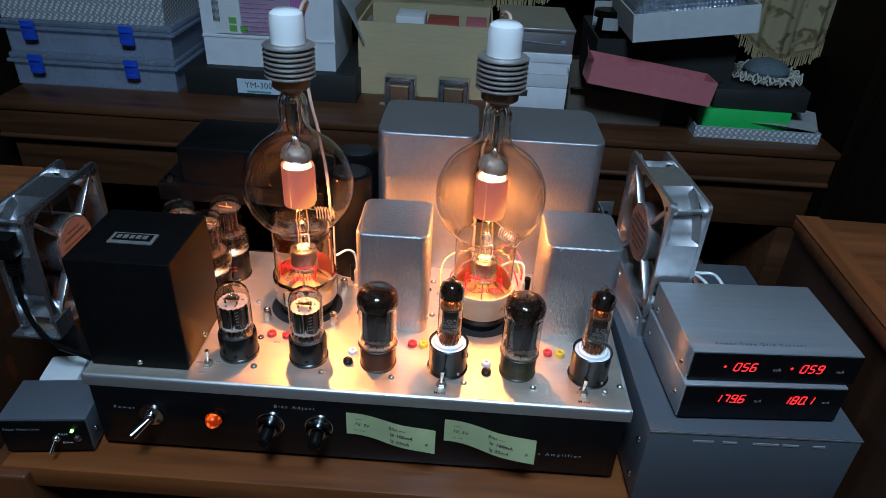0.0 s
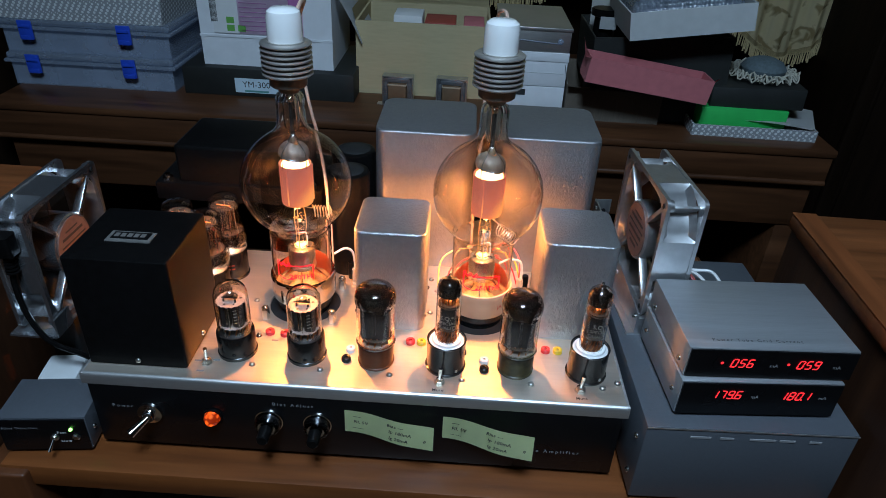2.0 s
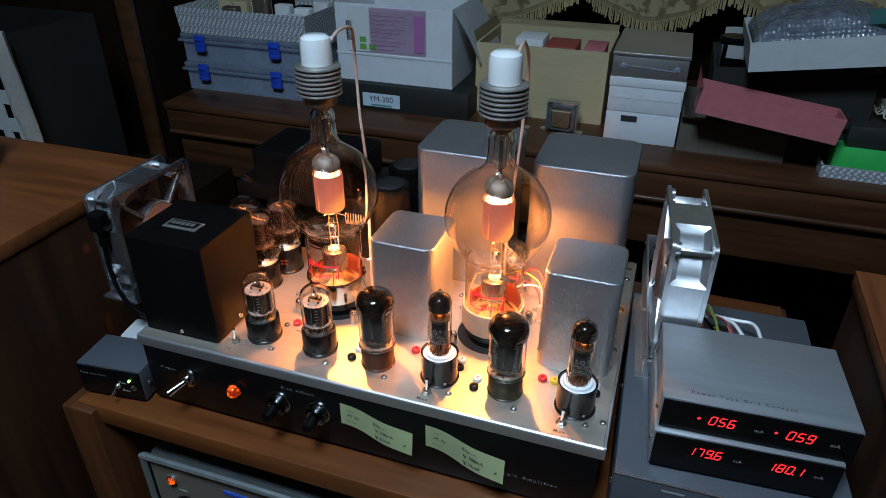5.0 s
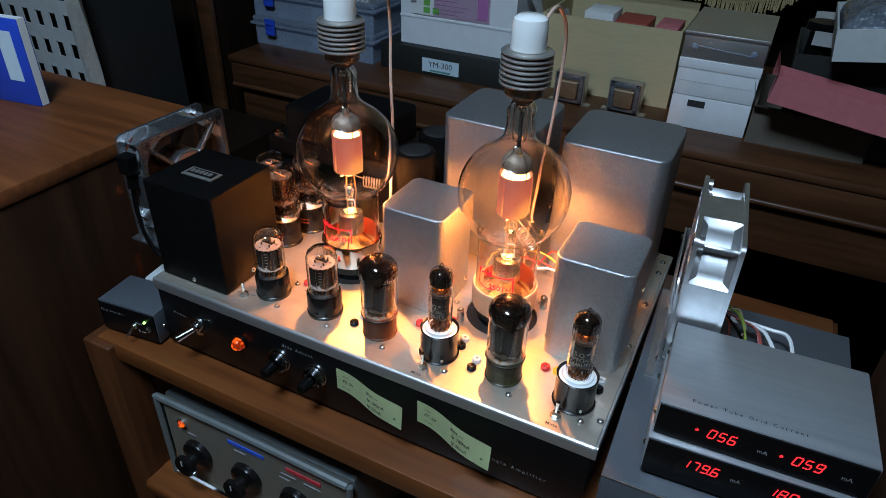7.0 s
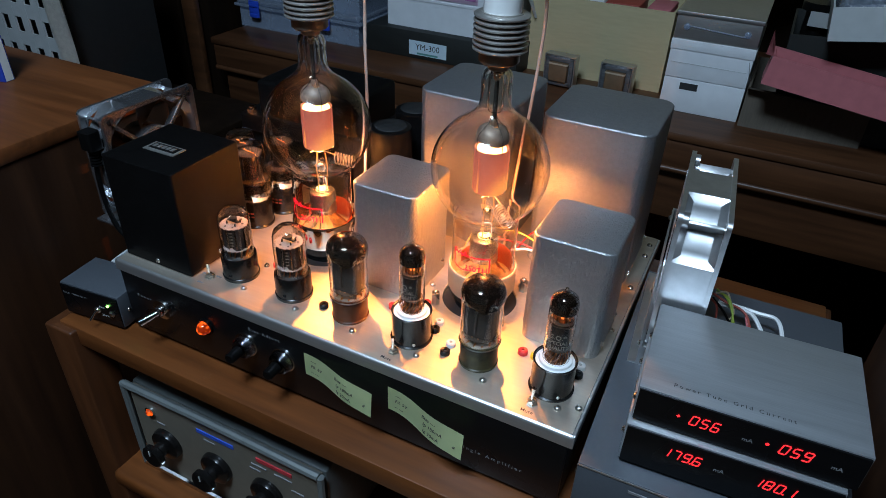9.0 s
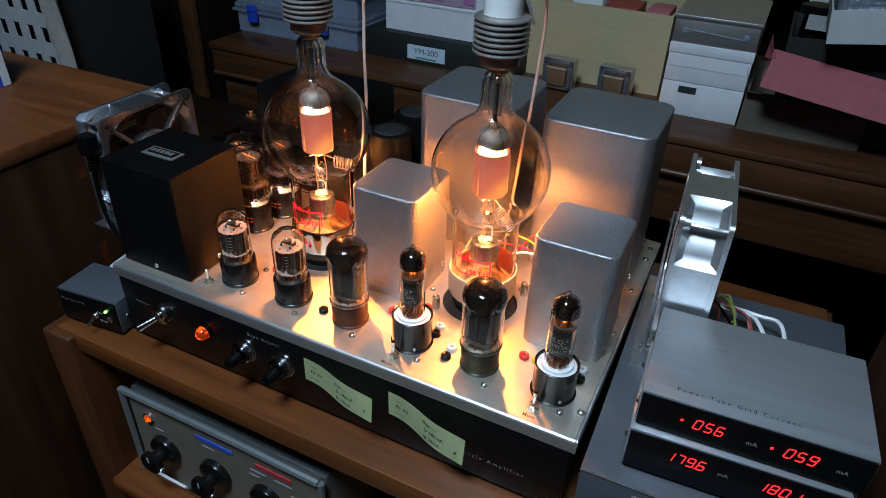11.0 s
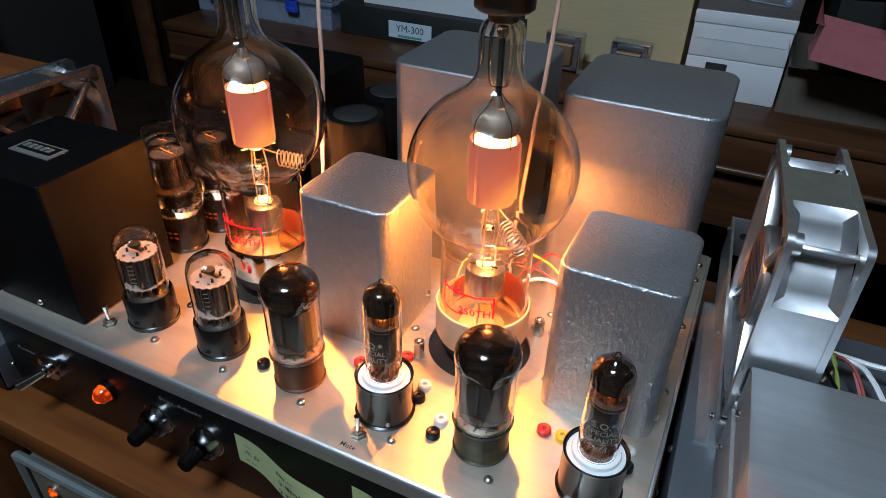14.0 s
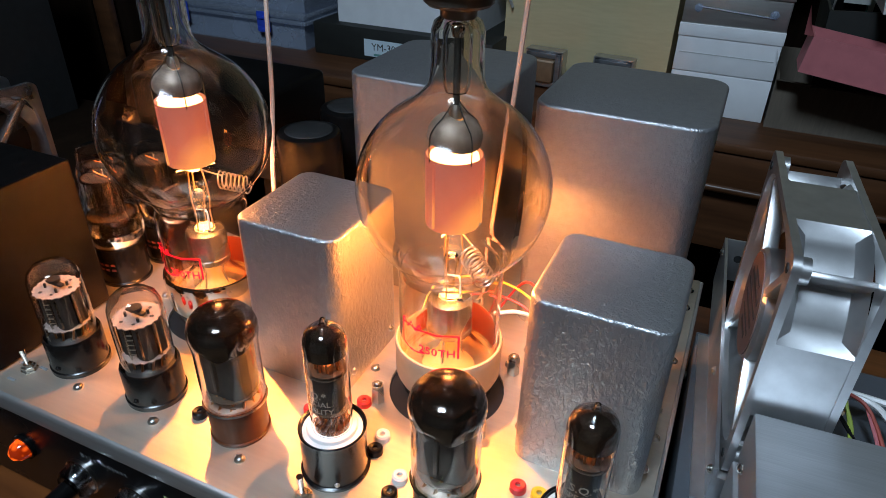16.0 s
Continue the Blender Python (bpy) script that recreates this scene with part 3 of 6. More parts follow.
part("lower_shelf", box(-0.355, 0.35, -0.245, 0.20, 0.478, 0.502, 0.008, steps=3), TABLE_WOOD, tab)

# ---- older unit on the lower shelf ----
eq = thing("preamplifier_unit", "grey metal unit with large black knobs on the lower shelf", "amplifier", (-0.029, -0.011, 0.502))
part("case", box(0.004, 0.266, 0.006, 0.25, 0.004, 0.130, 0.003), PANEL_EDGE, eq)
part("front_panel", box(0.008, 0.262, -0.001, 0.006, 0.006, 0.128), PANEL, eq)
bm = cable([(0.004, -0.003, 0.132), (0.135, -0.003, 0.134), (0.264, -0.003, 0.132)], 0.0045)
part("top_rail", bm, PANEL_EDGE, eq)
part("bottom_rail", cable([(0.004, -0.003, 0.004), (0.135, -0.003, 0.003), (0.264, -0.003, 0.004)], 0.004), CHROME, eq)
for ex in (0.002, 0.266):
    part("side_rail", cable([(ex, -0.003, 0.003), (ex, -0.003, 0.068), (ex, -0.003, 0.133)], 0.004), PANEL_EDGE, eq)
lens = part("pilot_lamp", lathe([(0, 0.006), (0.003, 0.005), (0.0048, 0.002), (0.0050, 0), (0, 0)], 16), LAMP_AMBER, eq, "glowing amber pilot lamp", Matrix.Translation((0.034, -0.001, 0.102)) @ FRONT)
part("bezel", lathe([(0.0050, 0), (0.0066, 0), (0.0066, 0.0025), (0.0050, 0.0025)], 16, loop=True), CHROME, eq, "", Matrix.Translation((0.034, -0.001, 0.102)) @ FRONT)
for kx, kz in ((0.050, 0.060), (0.123, 0.062), (0.192, 0.062)):
    k = part("knob", lathe([(0, 0.026), (0.0125, 0.026), (0.0140, 0.0245), (0.0140, 0.019), (0.0085, 0.016), (0.0085, 0.009), (0.0185, 0.007), (0.0200, 0.003), (0.0200, 0), (0, 0)], 28), BAKELITE, eq, "glossy black double knob", Matrix.Translation((kx, -0.001, kz)) @ FRONT)
    part("pointer", box(-0.0006, 0.0006, 0.004, 0.012, 0.0262, 0.0268), WHITE_INK, k)
part("blue_strip", box(0.103, 0.153, -0.0022, -0.001, 0.107, 0.112), STRIP_BLUE, eq)
part("red_strip", box(0.183, 0.228, -0.0022, -0.001, 0.107, 0.112), STRIP_RED, eq)
for bx, bz, bw in ((0.175, 0.098, 0.02), (0.205, 0.098, 0.022), (0.172, 0.090, 0.014), (0.11, 0.098, 0.016), (0.04, 0.088, 0.012), (0.225, 0.085, 0.016)):
    part("print_bar", box(bx, bx + bw, -0.0019, -0.001, bz, bz + 0.0014), GREY_INK, eq)

# ---- the amplifier ----
amp = thing("tube_amplifier", "black and aluminium tube amplifier with glowing tubes on its deck", "amplifier", (0.0, 0.0, TOP))
AZ = Z - TOP
part("chassis_body", box(0.004, 0.456, 0.004, 0.297, 0.006, AZ - 0.002, 0.0015), BLACK_MATT, amp)
part("front_panel", box(0.004, 0.456, 0.0, 0.004, 0.006, AZ - 0.011, 0.0008), BLACK_GLOSS, amp, "glossy black front panel")


def deck():
    """Aluminium deck with two round openings and a lip at its front."""
    bm = bmesh.new()
    n, hole, half, z0, z1 = 40, 0.034, 0.042, AZ - 0.002, AZ
    def quad(x0, x1, y0, y1):
        bm.faces.new([bm.verts.new((x, y, z1)) for x, y in ((x0, y0), (x1, y0), (x1, y1), (x0, y1))])
    (ax, ay), (bx, by) = TUBES
    by = ay
    quad(0.0025, 0.4575, 0.0025, ay - half), quad(0.0025, 0.4575, ay + half, 0.302)
    quad(0.0025, ax - half, ay - half, ay + half), quad(ax + half, bx - half, ay - half, ay + half), quad(bx + half, 0.4575, ay - half, ay + half)
    for cx in (ax, bx):
        rim, low, sq = [], [], []
        for k in range(n):
            a = 2 * math.pi * k / n
            c, s = math.cos(a), math.sin(a)
            f = half / max(abs(c), abs(s))
            rim.append(bm.verts.new((cx + hole * c, ay + hole * s, z1)))
            low.append(bm.verts.new((cx + hole * c, ay + hole * s, z1 - 0.003)))
            sq.append(bm.verts.new((cx + f * c, ay + f * s, z1)))
        for k in range(n):
            j = (k + 1) % n
            bm.faces.new((rim[k], rim[j], sq[j], sq[k])), bm.faces.new((rim[k], low[k], low[j], rim[j]))
    return bm


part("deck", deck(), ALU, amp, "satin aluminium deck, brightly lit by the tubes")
lip = bmesh.new()
prof = [(0.0025, AZ), (0.0012, AZ - 0.0004), (0.0002, AZ - 0.0014), (-0.0004, AZ - 0.003), (-0.0004, AZ - 0.0115), (0.0012, AZ - 0.0115)]
rows = [[lip.verts.new((x, y, z)) for y, z in prof] for x in (0.0, 0.460)]
for i in range(len(prof) - 1):
    lip.faces.new((rows[0][i], rows[1][i], rows[1][i + 1], rows[0][i + 1]))
part("front_lip", lip, ALU_EDGE, amp)
for x0, x1 in ((0.0, 0.0025), (0.4575, 0.460)):
    part("side_lip", box(x0, x1, 0.0, 0.302, AZ - 0.0115, AZ - 0.0002, 0.0008), ALU_EDGE, amp)
for fx in (0.03, 0.43):
    for fy in (0.03, 0.27):
        part("foot", lathe([(0, 0), (0.010, 0), (0.011, 0.006), (0, 0.006)], 16), BLACK_MATT, amp, "", Matrix.Translation((fx, fy, 0)))
for tx, ty in TUBES:
    part("socket_plate", lathe([(0.0268, -0.0090), (0.046, -0.0090), (0.046, -0.0060), (0.0268, -0.0060)], 32, loop=True), WHITE_PL, amp, "white socket plate below the deck", Matrix.Translation((tx, ty, AZ)))
    for a in (200, 320):
        part("wire_clip", lathe([(0, 0.003), (0.0018, 0.002), (0.0024, 0), (0, 0)], 12), RED_PL, amp, "", Matrix.Translation((tx + 0.0315 * math.cos(radians(a)), ty + 0.0315 * math.sin(radians(a)), AZ - 0.0060)))
    for a in (222, 318, 42, 138):
        s = part("standoff", lathe([(0, 0.0125), (0.0036, 0.0125), (0.0038, 0.012), (0.0038, 0), (0, 0)], 6), NICKEL, amp, "", Matrix.Translation((tx + 0.042 * math.cos(radians(a)), ty + 0.042 * math.sin(radians(a)), AZ)))
        part("screw", screw((0, 0, 0.0125), 0.0026), NICKEL, s)


def deck_jack(x, y, material):
    bm = lathe([(0.0015, 0.0036), (0.0032, 0.0040), (0.0041, 0.0032), (0.0043, 0.0), (0.0015, 0.0)], 18, loop=True)
    j = part("test_jack", bm, material, amp, "", Matrix.Translation((x, y, AZ)))
    part("jack_insert", lathe([(0, 0.002), (0.0016, 0.002), (0.0016, 0.0), (0, 0)], 10), NICKEL, j)


for x, y, m in ((0.218, 0.037, BLACK_GLOSS), (0.220, 0.050, WHITE_PL), (0.272, 0.066, RED_PL), (0.282, 0.066, YELLOW_PL), (0.339, 0.035, BLACK_GLOSS),
                (0.339, 0.046, WHITE_PL), (0.395, 0.066, RED_PL), (0.406, 0.066, YELLOW_PL), (0.143, 0.067, RED_PL), (0.157, 0.066, RED_PL),
                (0.318, 0.066, WHITE_PL), (0.319, 0.056, BLACK_GLOSS), (0.296, 0.084, RED_PL), (0.443, 0.062, BLACK_GLOSS), (0.442, 0.072, WHITE_PL)):
    deck_jack(x, y, m)
for x, y in ((0.139, 0.0235), (0.198, 0.022), (0.258, 0.0215), (0.320, 0.021), (0.379, 0.021), (0.440, 0.0215), (0.454, 0.029), (0.287, 0.113), (0.285, 0.170),
             (0.117, 0.115), (0.134, 0.062), (0.360, 0.152), (0.113, 0.060), (0.452, 0.20), (0.452, 0.262), (0.452, 0.13), (0.366, 0.170), (0.292, 0.150), (0.452, 0.285)):
    part("deck_screw", screw((x, y, AZ), 0.003), NICKEL, amp)


def toggle(x, y, lean):
    t = part("toggle_switch", lathe([(0, 0.0045), (0.0028, 0.0045), (0.0032, 0.003), (0.0042, 0.003), (0.0042, 0.0008), (0.0050, 0.0008), (0.0050, 0), (0, 0)], 6), NICKEL, amp, "", Matrix.Translation((x, y, AZ)))
    part("bat", rod((0, 0, 0.004), (lean, -0.001, 0.0165), 0.0011, 0.0017, 10), CHROME, t)


toggle(0.100, 0.022, 0.001), toggle(0.301, 0.016, 0.0005), toggle(0.4205, 0.0175, 0.001)
for x, y, s in ((0.300, 0.0065, "Mute"), (0.4205, 0.0075, "Mute")):
    part("lettering", letters(s, 0.0044, Matrix.Translation((x, y, AZ + 0.0003)), 1.1), BLACK_INK, amp)
for x, y in ((0.092, 0.024), (0.107, 0.026), (0.098, 0.0115), (0.150, 0.057)):
    part("print_bar", box(x - 0.003, x + 0.003, y - 0.0008, y + 0.0008, AZ, AZ + 0.0003), GREY_INK, amp)

# front controls
FZ = 0.758 - TOP
sw = part("power_switch", lathe([(0, 0.008), (0.0048, 0.008), (0.0055, 0.006), (0.0055, 0.003), (0.0105, 0.0026), (0.0110, 0), (0, 0)], 24), CHROME, amp, "chrome power toggle", Matrix.Translation((0.053, 0, FZ + 0.001)) @ FRONT)
part("bat", rod((0, 0, 0.007), (-0.010, -0.006, 0.021), 0.0028, 0.0042, 14), CHROME, sw)
pl = part("pilot_lamp", lathe([(0, 0.0105), (0.003, 0.0098), (0.0060, 0.0065), (0.0072, 0.002), (0.0072, 0), (0, 0)], 10), LAMP_AMBER, amp, "glowing orange faceted pilot lamp", Matrix.Translation((0.1075, 0, FZ + 0.0015)) @ FRONT)
part("bezel", lathe([(0.0072, 0), (0.0086, 0), (0.0086, 0.0022), (0.0072, 0.0022)], 20, loop=True), BLACK_SATIN, pl)
for kx in (0.1565, 0.1985):
    kb = part("bias_knob", lathe([(0, 0.011), (0.0085, 0.011), (0.0105, 0.009), (0.0115, 0.003), (0.0115, 0), (0, 0)], 24), KNOB_CLEAR, amp, "clear smoky lock knob", Matrix.Translation((kx, 0, FZ + 0.001)) @ FRONT)
    part("ring", lathe([(0.0112, 0.0), (0.0126, 0.0), (0.0124, 0.0022), (0.0112, 0.0024)], 24, loop=True), CHROME, kb)
    part("dial", lathe([(0, 0.0095), (0.0075, 0.0095), (0.009, 0.002), (0, 0.002)], 20), CHROME, kb)
    part("grip", lathe([(0, 0.0245), (0.0042, 0.0245), (0.0052, 0.0235), (0.0056, 0.0115), (0, 0.0115)], 14), BLACK_SATIN, kb)
for x, z, s, size in ((0.030, 0.765, "Power", 0.0048), (0.178, 0.7785, "Bias Adjust", 0.0048), (0.3985, 0.7435, "Single Amplifier", 0.0052)):
    part("lettering", letters(s, size, Matrix.Translation((x, -0.0004, z - TOP)) @ FRONT, 1.55), GREY_INK, amp)


# wavy sticky notes on the front panel
def note(x0, x1, top, out, tall, lines):
    w = x1 - x0
    def place(u, v):
        s = u * u * (3 - 2 * u)
        return (u * w, -0.0012 - out * (0.85 + 0.15 * (1 - v)) * s + 0.0012 * math.sin(u * 9.0) * u, tall * (v - 1))
    ob = thing("sticky_note", "wavy pale green sticky note curling off the black panel", "note", (x0, 0.0, top), "sticky notes")
    part("paper", sheet(24, 6, place, 0.0003), NOTE, ob)
    for text, u, v, size in lines:
        bm = letters(text, size, None, 1.05, 0.15, "LEFT", 0.015)
        for k in bm.verts:
            x, y, z = place(min(1, u + k.co.x / w), 1 - v + k.co.y / tall)
            k.co = Vector((x, y - 0.0012, z))
        part("handwriting", bm, BLACK_INK, ob)


hw = [("----", 0.10, 0.20, 0.0046), ("Fil. 5V", 0.10, 0.45, 0.0047), ("-- ---", 0.09, 0.72, 0.0046), ("Bias ---", 0.48, 0.22, 0.0047), ("Ip 180mA", 0.50, 0.48, 0.0047), ("Ig 20mA", 0.50, 0.76, 0.0047), ("#", 0.89, 0.62, 0.004)]
note(0.2222, 0.2990, 0.7780, 0.0165, 0.0248, hw)
note(0.3060, 0.3822, 0.7780, 0.0200, 0.0252, hw)


# transformer cans
def trafo(name, x0, x1, y0, y1, h, material, r, label, top=0.0022):
    ob = part(name, can(x0, x1, y0, y1, AZ, AZ + h, r, top), material, amp, label)
    for sx in (x0, x1):
        for sy in (y0 + 0.012, y1 - 0.012):
            part("screw", screw((sx, sy, AZ + 0.010), 0.0024, (-1 if sx == x0 else 1, 0, 0)), NICKEL, ob)
    return ob


trafo("small_transformer_can", 0.2185, 0.2825, 0.084, 0.153, 0.103, HAMMER_S, 0.009, "silver hammertone transformer can")
trafo("small_transformer_can", 0.3840, 0.4505, 0.085, 0.154, 0.102, HAMMER_S, 0.009, "silver hammertone transformer can")
trafo("large_transformer_can", 0.2225, 0.3215, 0.197, 0.295, 0.152, HAMMER_L, 0.013, "tall silver hammertone transformer can")
trafo("large_transformer_can", 0.3455, 0.4445, 0.197, 0.295, 0.152, HAMMER_L, 0.013, "tall silver hammertone transformer can")
bt = part("power_transformer", can(0.0035, 0.0870, 0.0125, 0.0950, AZ + 0.0015, AZ + 0.106, 0.002, 0.0012), BLACK_SATIN, amp, "square satin black power transformer")
part("name_plate", box(0.0260, 0.0625, 0.0395, 0.0555, AZ + 0.1062, AZ + 0.1070), PLATE_METAL, bt, "silver maker's plate")
part("plate_field", box(0.0290, 0.0595, 0.0435, 0.0537, AZ + 0.1070, AZ + 0.1074), BLACK_GLOSS, bt)
for k in range(5):
    part("plate_mark", box(0.0310 + 0.0053 * k, 0.0348 + 0.0053 * k, 0.0460, 0.0512, AZ + 0.1074, AZ + 0.1078), PLATE_METAL, bt)
for q in ((0.046, 0.0125), ):
    part("screw", screw((q[0], q[1], AZ + 0.006), 0.0024, (0, -1, 0)), NICKEL, bt)
part("screw", screw((0.087, 0.052, AZ + 0.008), 0.0026, (1, 0, 0)), NICKEL, bt)
ch = part("choke", can(0.016, 0.146, 0.206, 0.290, AZ, AZ + 0.119, 0.006, 0.004), BLACK_SATIN, amp, "black transformer with a mounting flange")
part("flange", box(-0.006, 0.168, 0.200, 0.296, AZ + 0.060, AZ + 0.080, 0.002), BLACK_SATIN, ch)
part("flange_base", box(0.000, 0.162, 0.206, 0.292, AZ, AZ + 0.060, 0.002), BLACK_SATIN, ch)
part("nut", lathe([(0, 0.007), (0.003, 0.007), (0.003, 0.004), (0.0055, 0.004), (0.0055, 0), (0, 0)], 6), CHROME, ch, "", Matrix.Translation((0.006, 0.207, AZ + 0.080)))
part("nut", lathe([(0, 0.007), (0.003, 0.007), (0.003, 0.004), (0.0055, 0.004), (0.0055, 0), (0, 0)], 6), CHROME, ch, "", Matrix.Translation((0.156, 0.207, AZ + 0.080)))
for cx, cy in ((0.197, 0.190), (0.196, 0.243)):
    c = part("capacitor_can", lathe([(0, 0.1115), (0.018, 0.1115), (0.0205, 0.1105), (0.0215, 0.108), (0.0215, 0.0), (0, 0)], 28), BLACK_SATIN, amp, "black round capacitor can", Matrix.Translation((cx, cy, AZ)))
    part("lid", lathe([(0, 0.1122), (0.015, 0.1122), (0.016, 0.1115), (0, 0.1115)], 24), BLACK_MATT, c)


# ---- large transmitting tubes ----
def power_tube(x, y, ring, ring_label, tint, glass_mat, lead, coil):
    ob = thing("power_tube", "large globe-shaped glass power tube, red-hot anode, " + tint, "vacuum tube", (x, y, Z - 0.022), "power tubes")
    up = 0.022
    def P(name, bm, m, parent=ob, label=""):
        return part(name, bm, m, parent, label, Matrix.Translation((0, 0, up)) if parent is ob else None)
    P("base", lathe([(0, -0.0215), (0.0225, -0.0215), (0.0235, -0.019), (0.0235, 0.004), (0.0265, 0.006), (0.0265, 0.015), (0, 0.015)], 36), BAKELITE)
    rg = P("collar", lathe([(0.0262, 0.013), (0.0285, 0.0135), (0.0300, 0.017), (0.0302, 0.034), (0.0306, 0.0365), (0.0300, 0.0385), (0.0290, 0.0390), (0.0284, 0.0375), (0.0283, 0.016)], 48, loop=True), ring, ob, ring_label)
    if ring is CREAM:
        part("stamp", wrap(letters("JAN", 0.0055), 0.0304, 0.026, -48), DULL_RED_INK, rg)
    part("cement", lathe([(0, 0.0155), (0.018, 0.0185), (0.0262, 0.021), (0.0280, 0.026), (0.0280, 0.016), (0, 0.015)], 36), shader("amber_cement", (0.42, 0.24, 0.11), 0.35, 0.2, 0.3, 150, 0.3, 260), rg)
    outer = [(0.0277, 0.024), (0.0278, 0.081), (0.0279, 0.0838), (0.0270, 0.0862), (0.0272, 0.0880), (0.0286, 0.0896), (0.0287, 0.0914), (0.0298, 0.0932)]
    R, c = 0.0482, 0.131
    a0, a1 = math.asin((0.0950 - c) / R), math.asin((0.1722 - c) / R)
    outer += [(R * math.cos(a0 + (a1 - a0) * k / 22), c + R * math.sin(a0 + (a1 - a0) * k / 22)) for k in range(23)]
    outer += [(0.0196, 0.1760), (0.0160, 0.1790), (0.0136, 0.1822), (0.0124, 0.1862), (0.0120, 0.1930), (0.0120, 0.2010), (0.0119, 0.2065), (0.0105, 0.2105), (0.0075, 0.2125), (0.0, 0.2130)]
    w = 0.0011
    inner = [(max(0.0, r - w * (1.0 if z < 0.19 else 1.7)), z - (w if z > 0.205 else 0.0)) for r, z in reversed(outer)]
    inner[-1] = (outer[0][0] - w, outer[0][1])
    inner[0] = (0.0, 0.2112)
    clear(P("bulb", lathe(outer + inner, 56, loop=True), glass_mat, ob, "clear blown glass globe"))
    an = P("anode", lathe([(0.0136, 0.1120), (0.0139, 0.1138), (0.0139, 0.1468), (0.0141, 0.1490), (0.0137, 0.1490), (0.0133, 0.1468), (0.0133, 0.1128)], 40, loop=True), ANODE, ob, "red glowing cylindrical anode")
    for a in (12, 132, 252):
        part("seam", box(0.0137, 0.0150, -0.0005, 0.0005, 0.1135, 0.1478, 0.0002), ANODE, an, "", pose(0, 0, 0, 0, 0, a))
    # Flared top disc glows for the white-lit anode inside seen below the cap.
    P("filament", lathe([(0, 0.1486), (0.0060, 0.1490), (0.0118, 0.1486), (0.0124, 0.1450), (0.0100, 0.1400), (0.0080, 0.1370), (0.0080, 0.1205), (0.0060, 0.1190), (0, 0.1185)], 24), FILAMENT, ob, "white-hot filament, flared top glowing for the lit anode interior")
    for a in (0, 60, 120, 180, 240, 300):
        ca, sa = math.cos(radians(a)), math.sin(radians(a))
        P("filament_strand", cable([(0.0062 * ca, 0.0062 * sa, 0.1200), (0.0060 * ca, 0.0060 * sa, 0.1140), (0.0042 * ca, 0.0042 * sa, 0.1070), (0, 0, 0.1050)], 0.0005, 6, 4), FILAMENT)
    dome = lathe([(0.0132, -0.0026), (0.0131, 0.0010), (0.0120, 0.0042), (0.0100, 0.0066), (0.0070, 0.0084), (0.0034, 0.0092), (0.0026, 0.0088), (0.0066, 0.0079), (0.0096, 0.0061), (0.0115, 0.0039), (0.0126, 0.0008), (0.0128, -0.0026)], 40, loop=True)
    bmesh.ops.transform(dome, matrix=pose(0, 0, 0.1588, 5, 11, 0), verts=dome.verts)
    hd = P("anode_cap", dome, CAP_GREY, ob, "grey metal cap tilted over the anode")
    part("cap_stub", lathe([(0, 0.1735), (0.0020, 0.1735), (0.0030, 0.1715), (0.0034, 0.1672), (0, 0.1670)], 16), NICKEL, hd)
    for a in (-33, 57, 147, 237):
        ca, sa = math.cos(radians(a)), math.sin(radians(a))
        part("strap", cable([(0.0020 * ca, 0.0020 * sa, 0.1745), (0.0062 * ca, 0.0062 * sa, 0.1690), (0.0128 * ca, 0.0128 * sa, 0.1625), (0.0142 * ca, 0.0142 * sa, 0.1565), (0.0141 * ca, 0.0141 * sa, 0.1475)], 0.0003, 6, 5), PLATE_BLACK, hd)
    P("support_rod", rod((0, 0, 0.1680), (0, 0, 0.2060), 0.0017), PLATE_BLACK)
    clear(P("neck_stem", lathe([(0.0050, 0.1795), (0.0062, 0.1830), (0.0066, 0.1900), (0.0066, 0.2060), (0.0052, 0.2090), (0.0040, 0.2090), (0.0056, 0.2050), (0.0056, 0.1900), (0.0052, 0.1835), (0.0042, 0.1800)], 24, loop=True), GLASS, ob, "inner glass stem in the neck"))
    P("rod_seal", lathe([(0, 0.2095), (0.0028, 0.2090), (0.0032, 0.2065), (0.0022, 0.2040), (0, 0.2040)], 14), CHROME)
    st = P("stem_shield", lathe([(0, 0.0662), (0.0102, 0.0662), (0.0120, 0.0650), (0.0124, 0.0630), (0.0124, 0.0440), (0.0116, 0.0435), (0.0116, 0.0620), (0, 0.0640)], 28), NICKEL, ob, "nickel stem shield lit from above")
    # Glowing disc stands in for filament light falling on the shield's top.
    part("lit_spot", lathe([(0, 0.0672), (0.0050, 0.0668), (0.0062, 0.0663), (0, 0.0660)], 20), HOT_LIT_GLOW, st)
    for sx in (-0.0068, 0.0068):
        part("slot", box(sx - 0.0018, sx + 0.0018, -0.0030, -0.0018, 0.0660, 0.0667), PLATE_BLACK, st)
    part("heat_band", lathe([(0.0124, 0.0445), (0.0128, 0.0450), (0.0128, 0.0475), (0.0124, 0.0480)], 28, loop=True), NICKEL, st)
    for a in (30, 150, 270):
        ca, sa = math.cos(radians(a)), math.sin(radians(a))
        P("filament_lead", cable([(0.0045 * ca, 0.0045 * sa, 0.1072), (0.0062 * ca, 0.0062 * sa, 0.0900), (0.0050 * ca, 0.0050 * sa, 0.0780), (0.0058 * ca, 0.0058 * sa, 0.0650)], 0.00045, 6, 5), LIT_LEAD)
        P("base_lead", cable([(0.0075 * ca, 0.0075 * sa, 0.0445), (0.0068 * ca, 0.0068 * sa, 0.0330), (0.0095 * ca, 0.0095 * sa, 0.0190)], 0.0007, 6, 5), NICKEL)
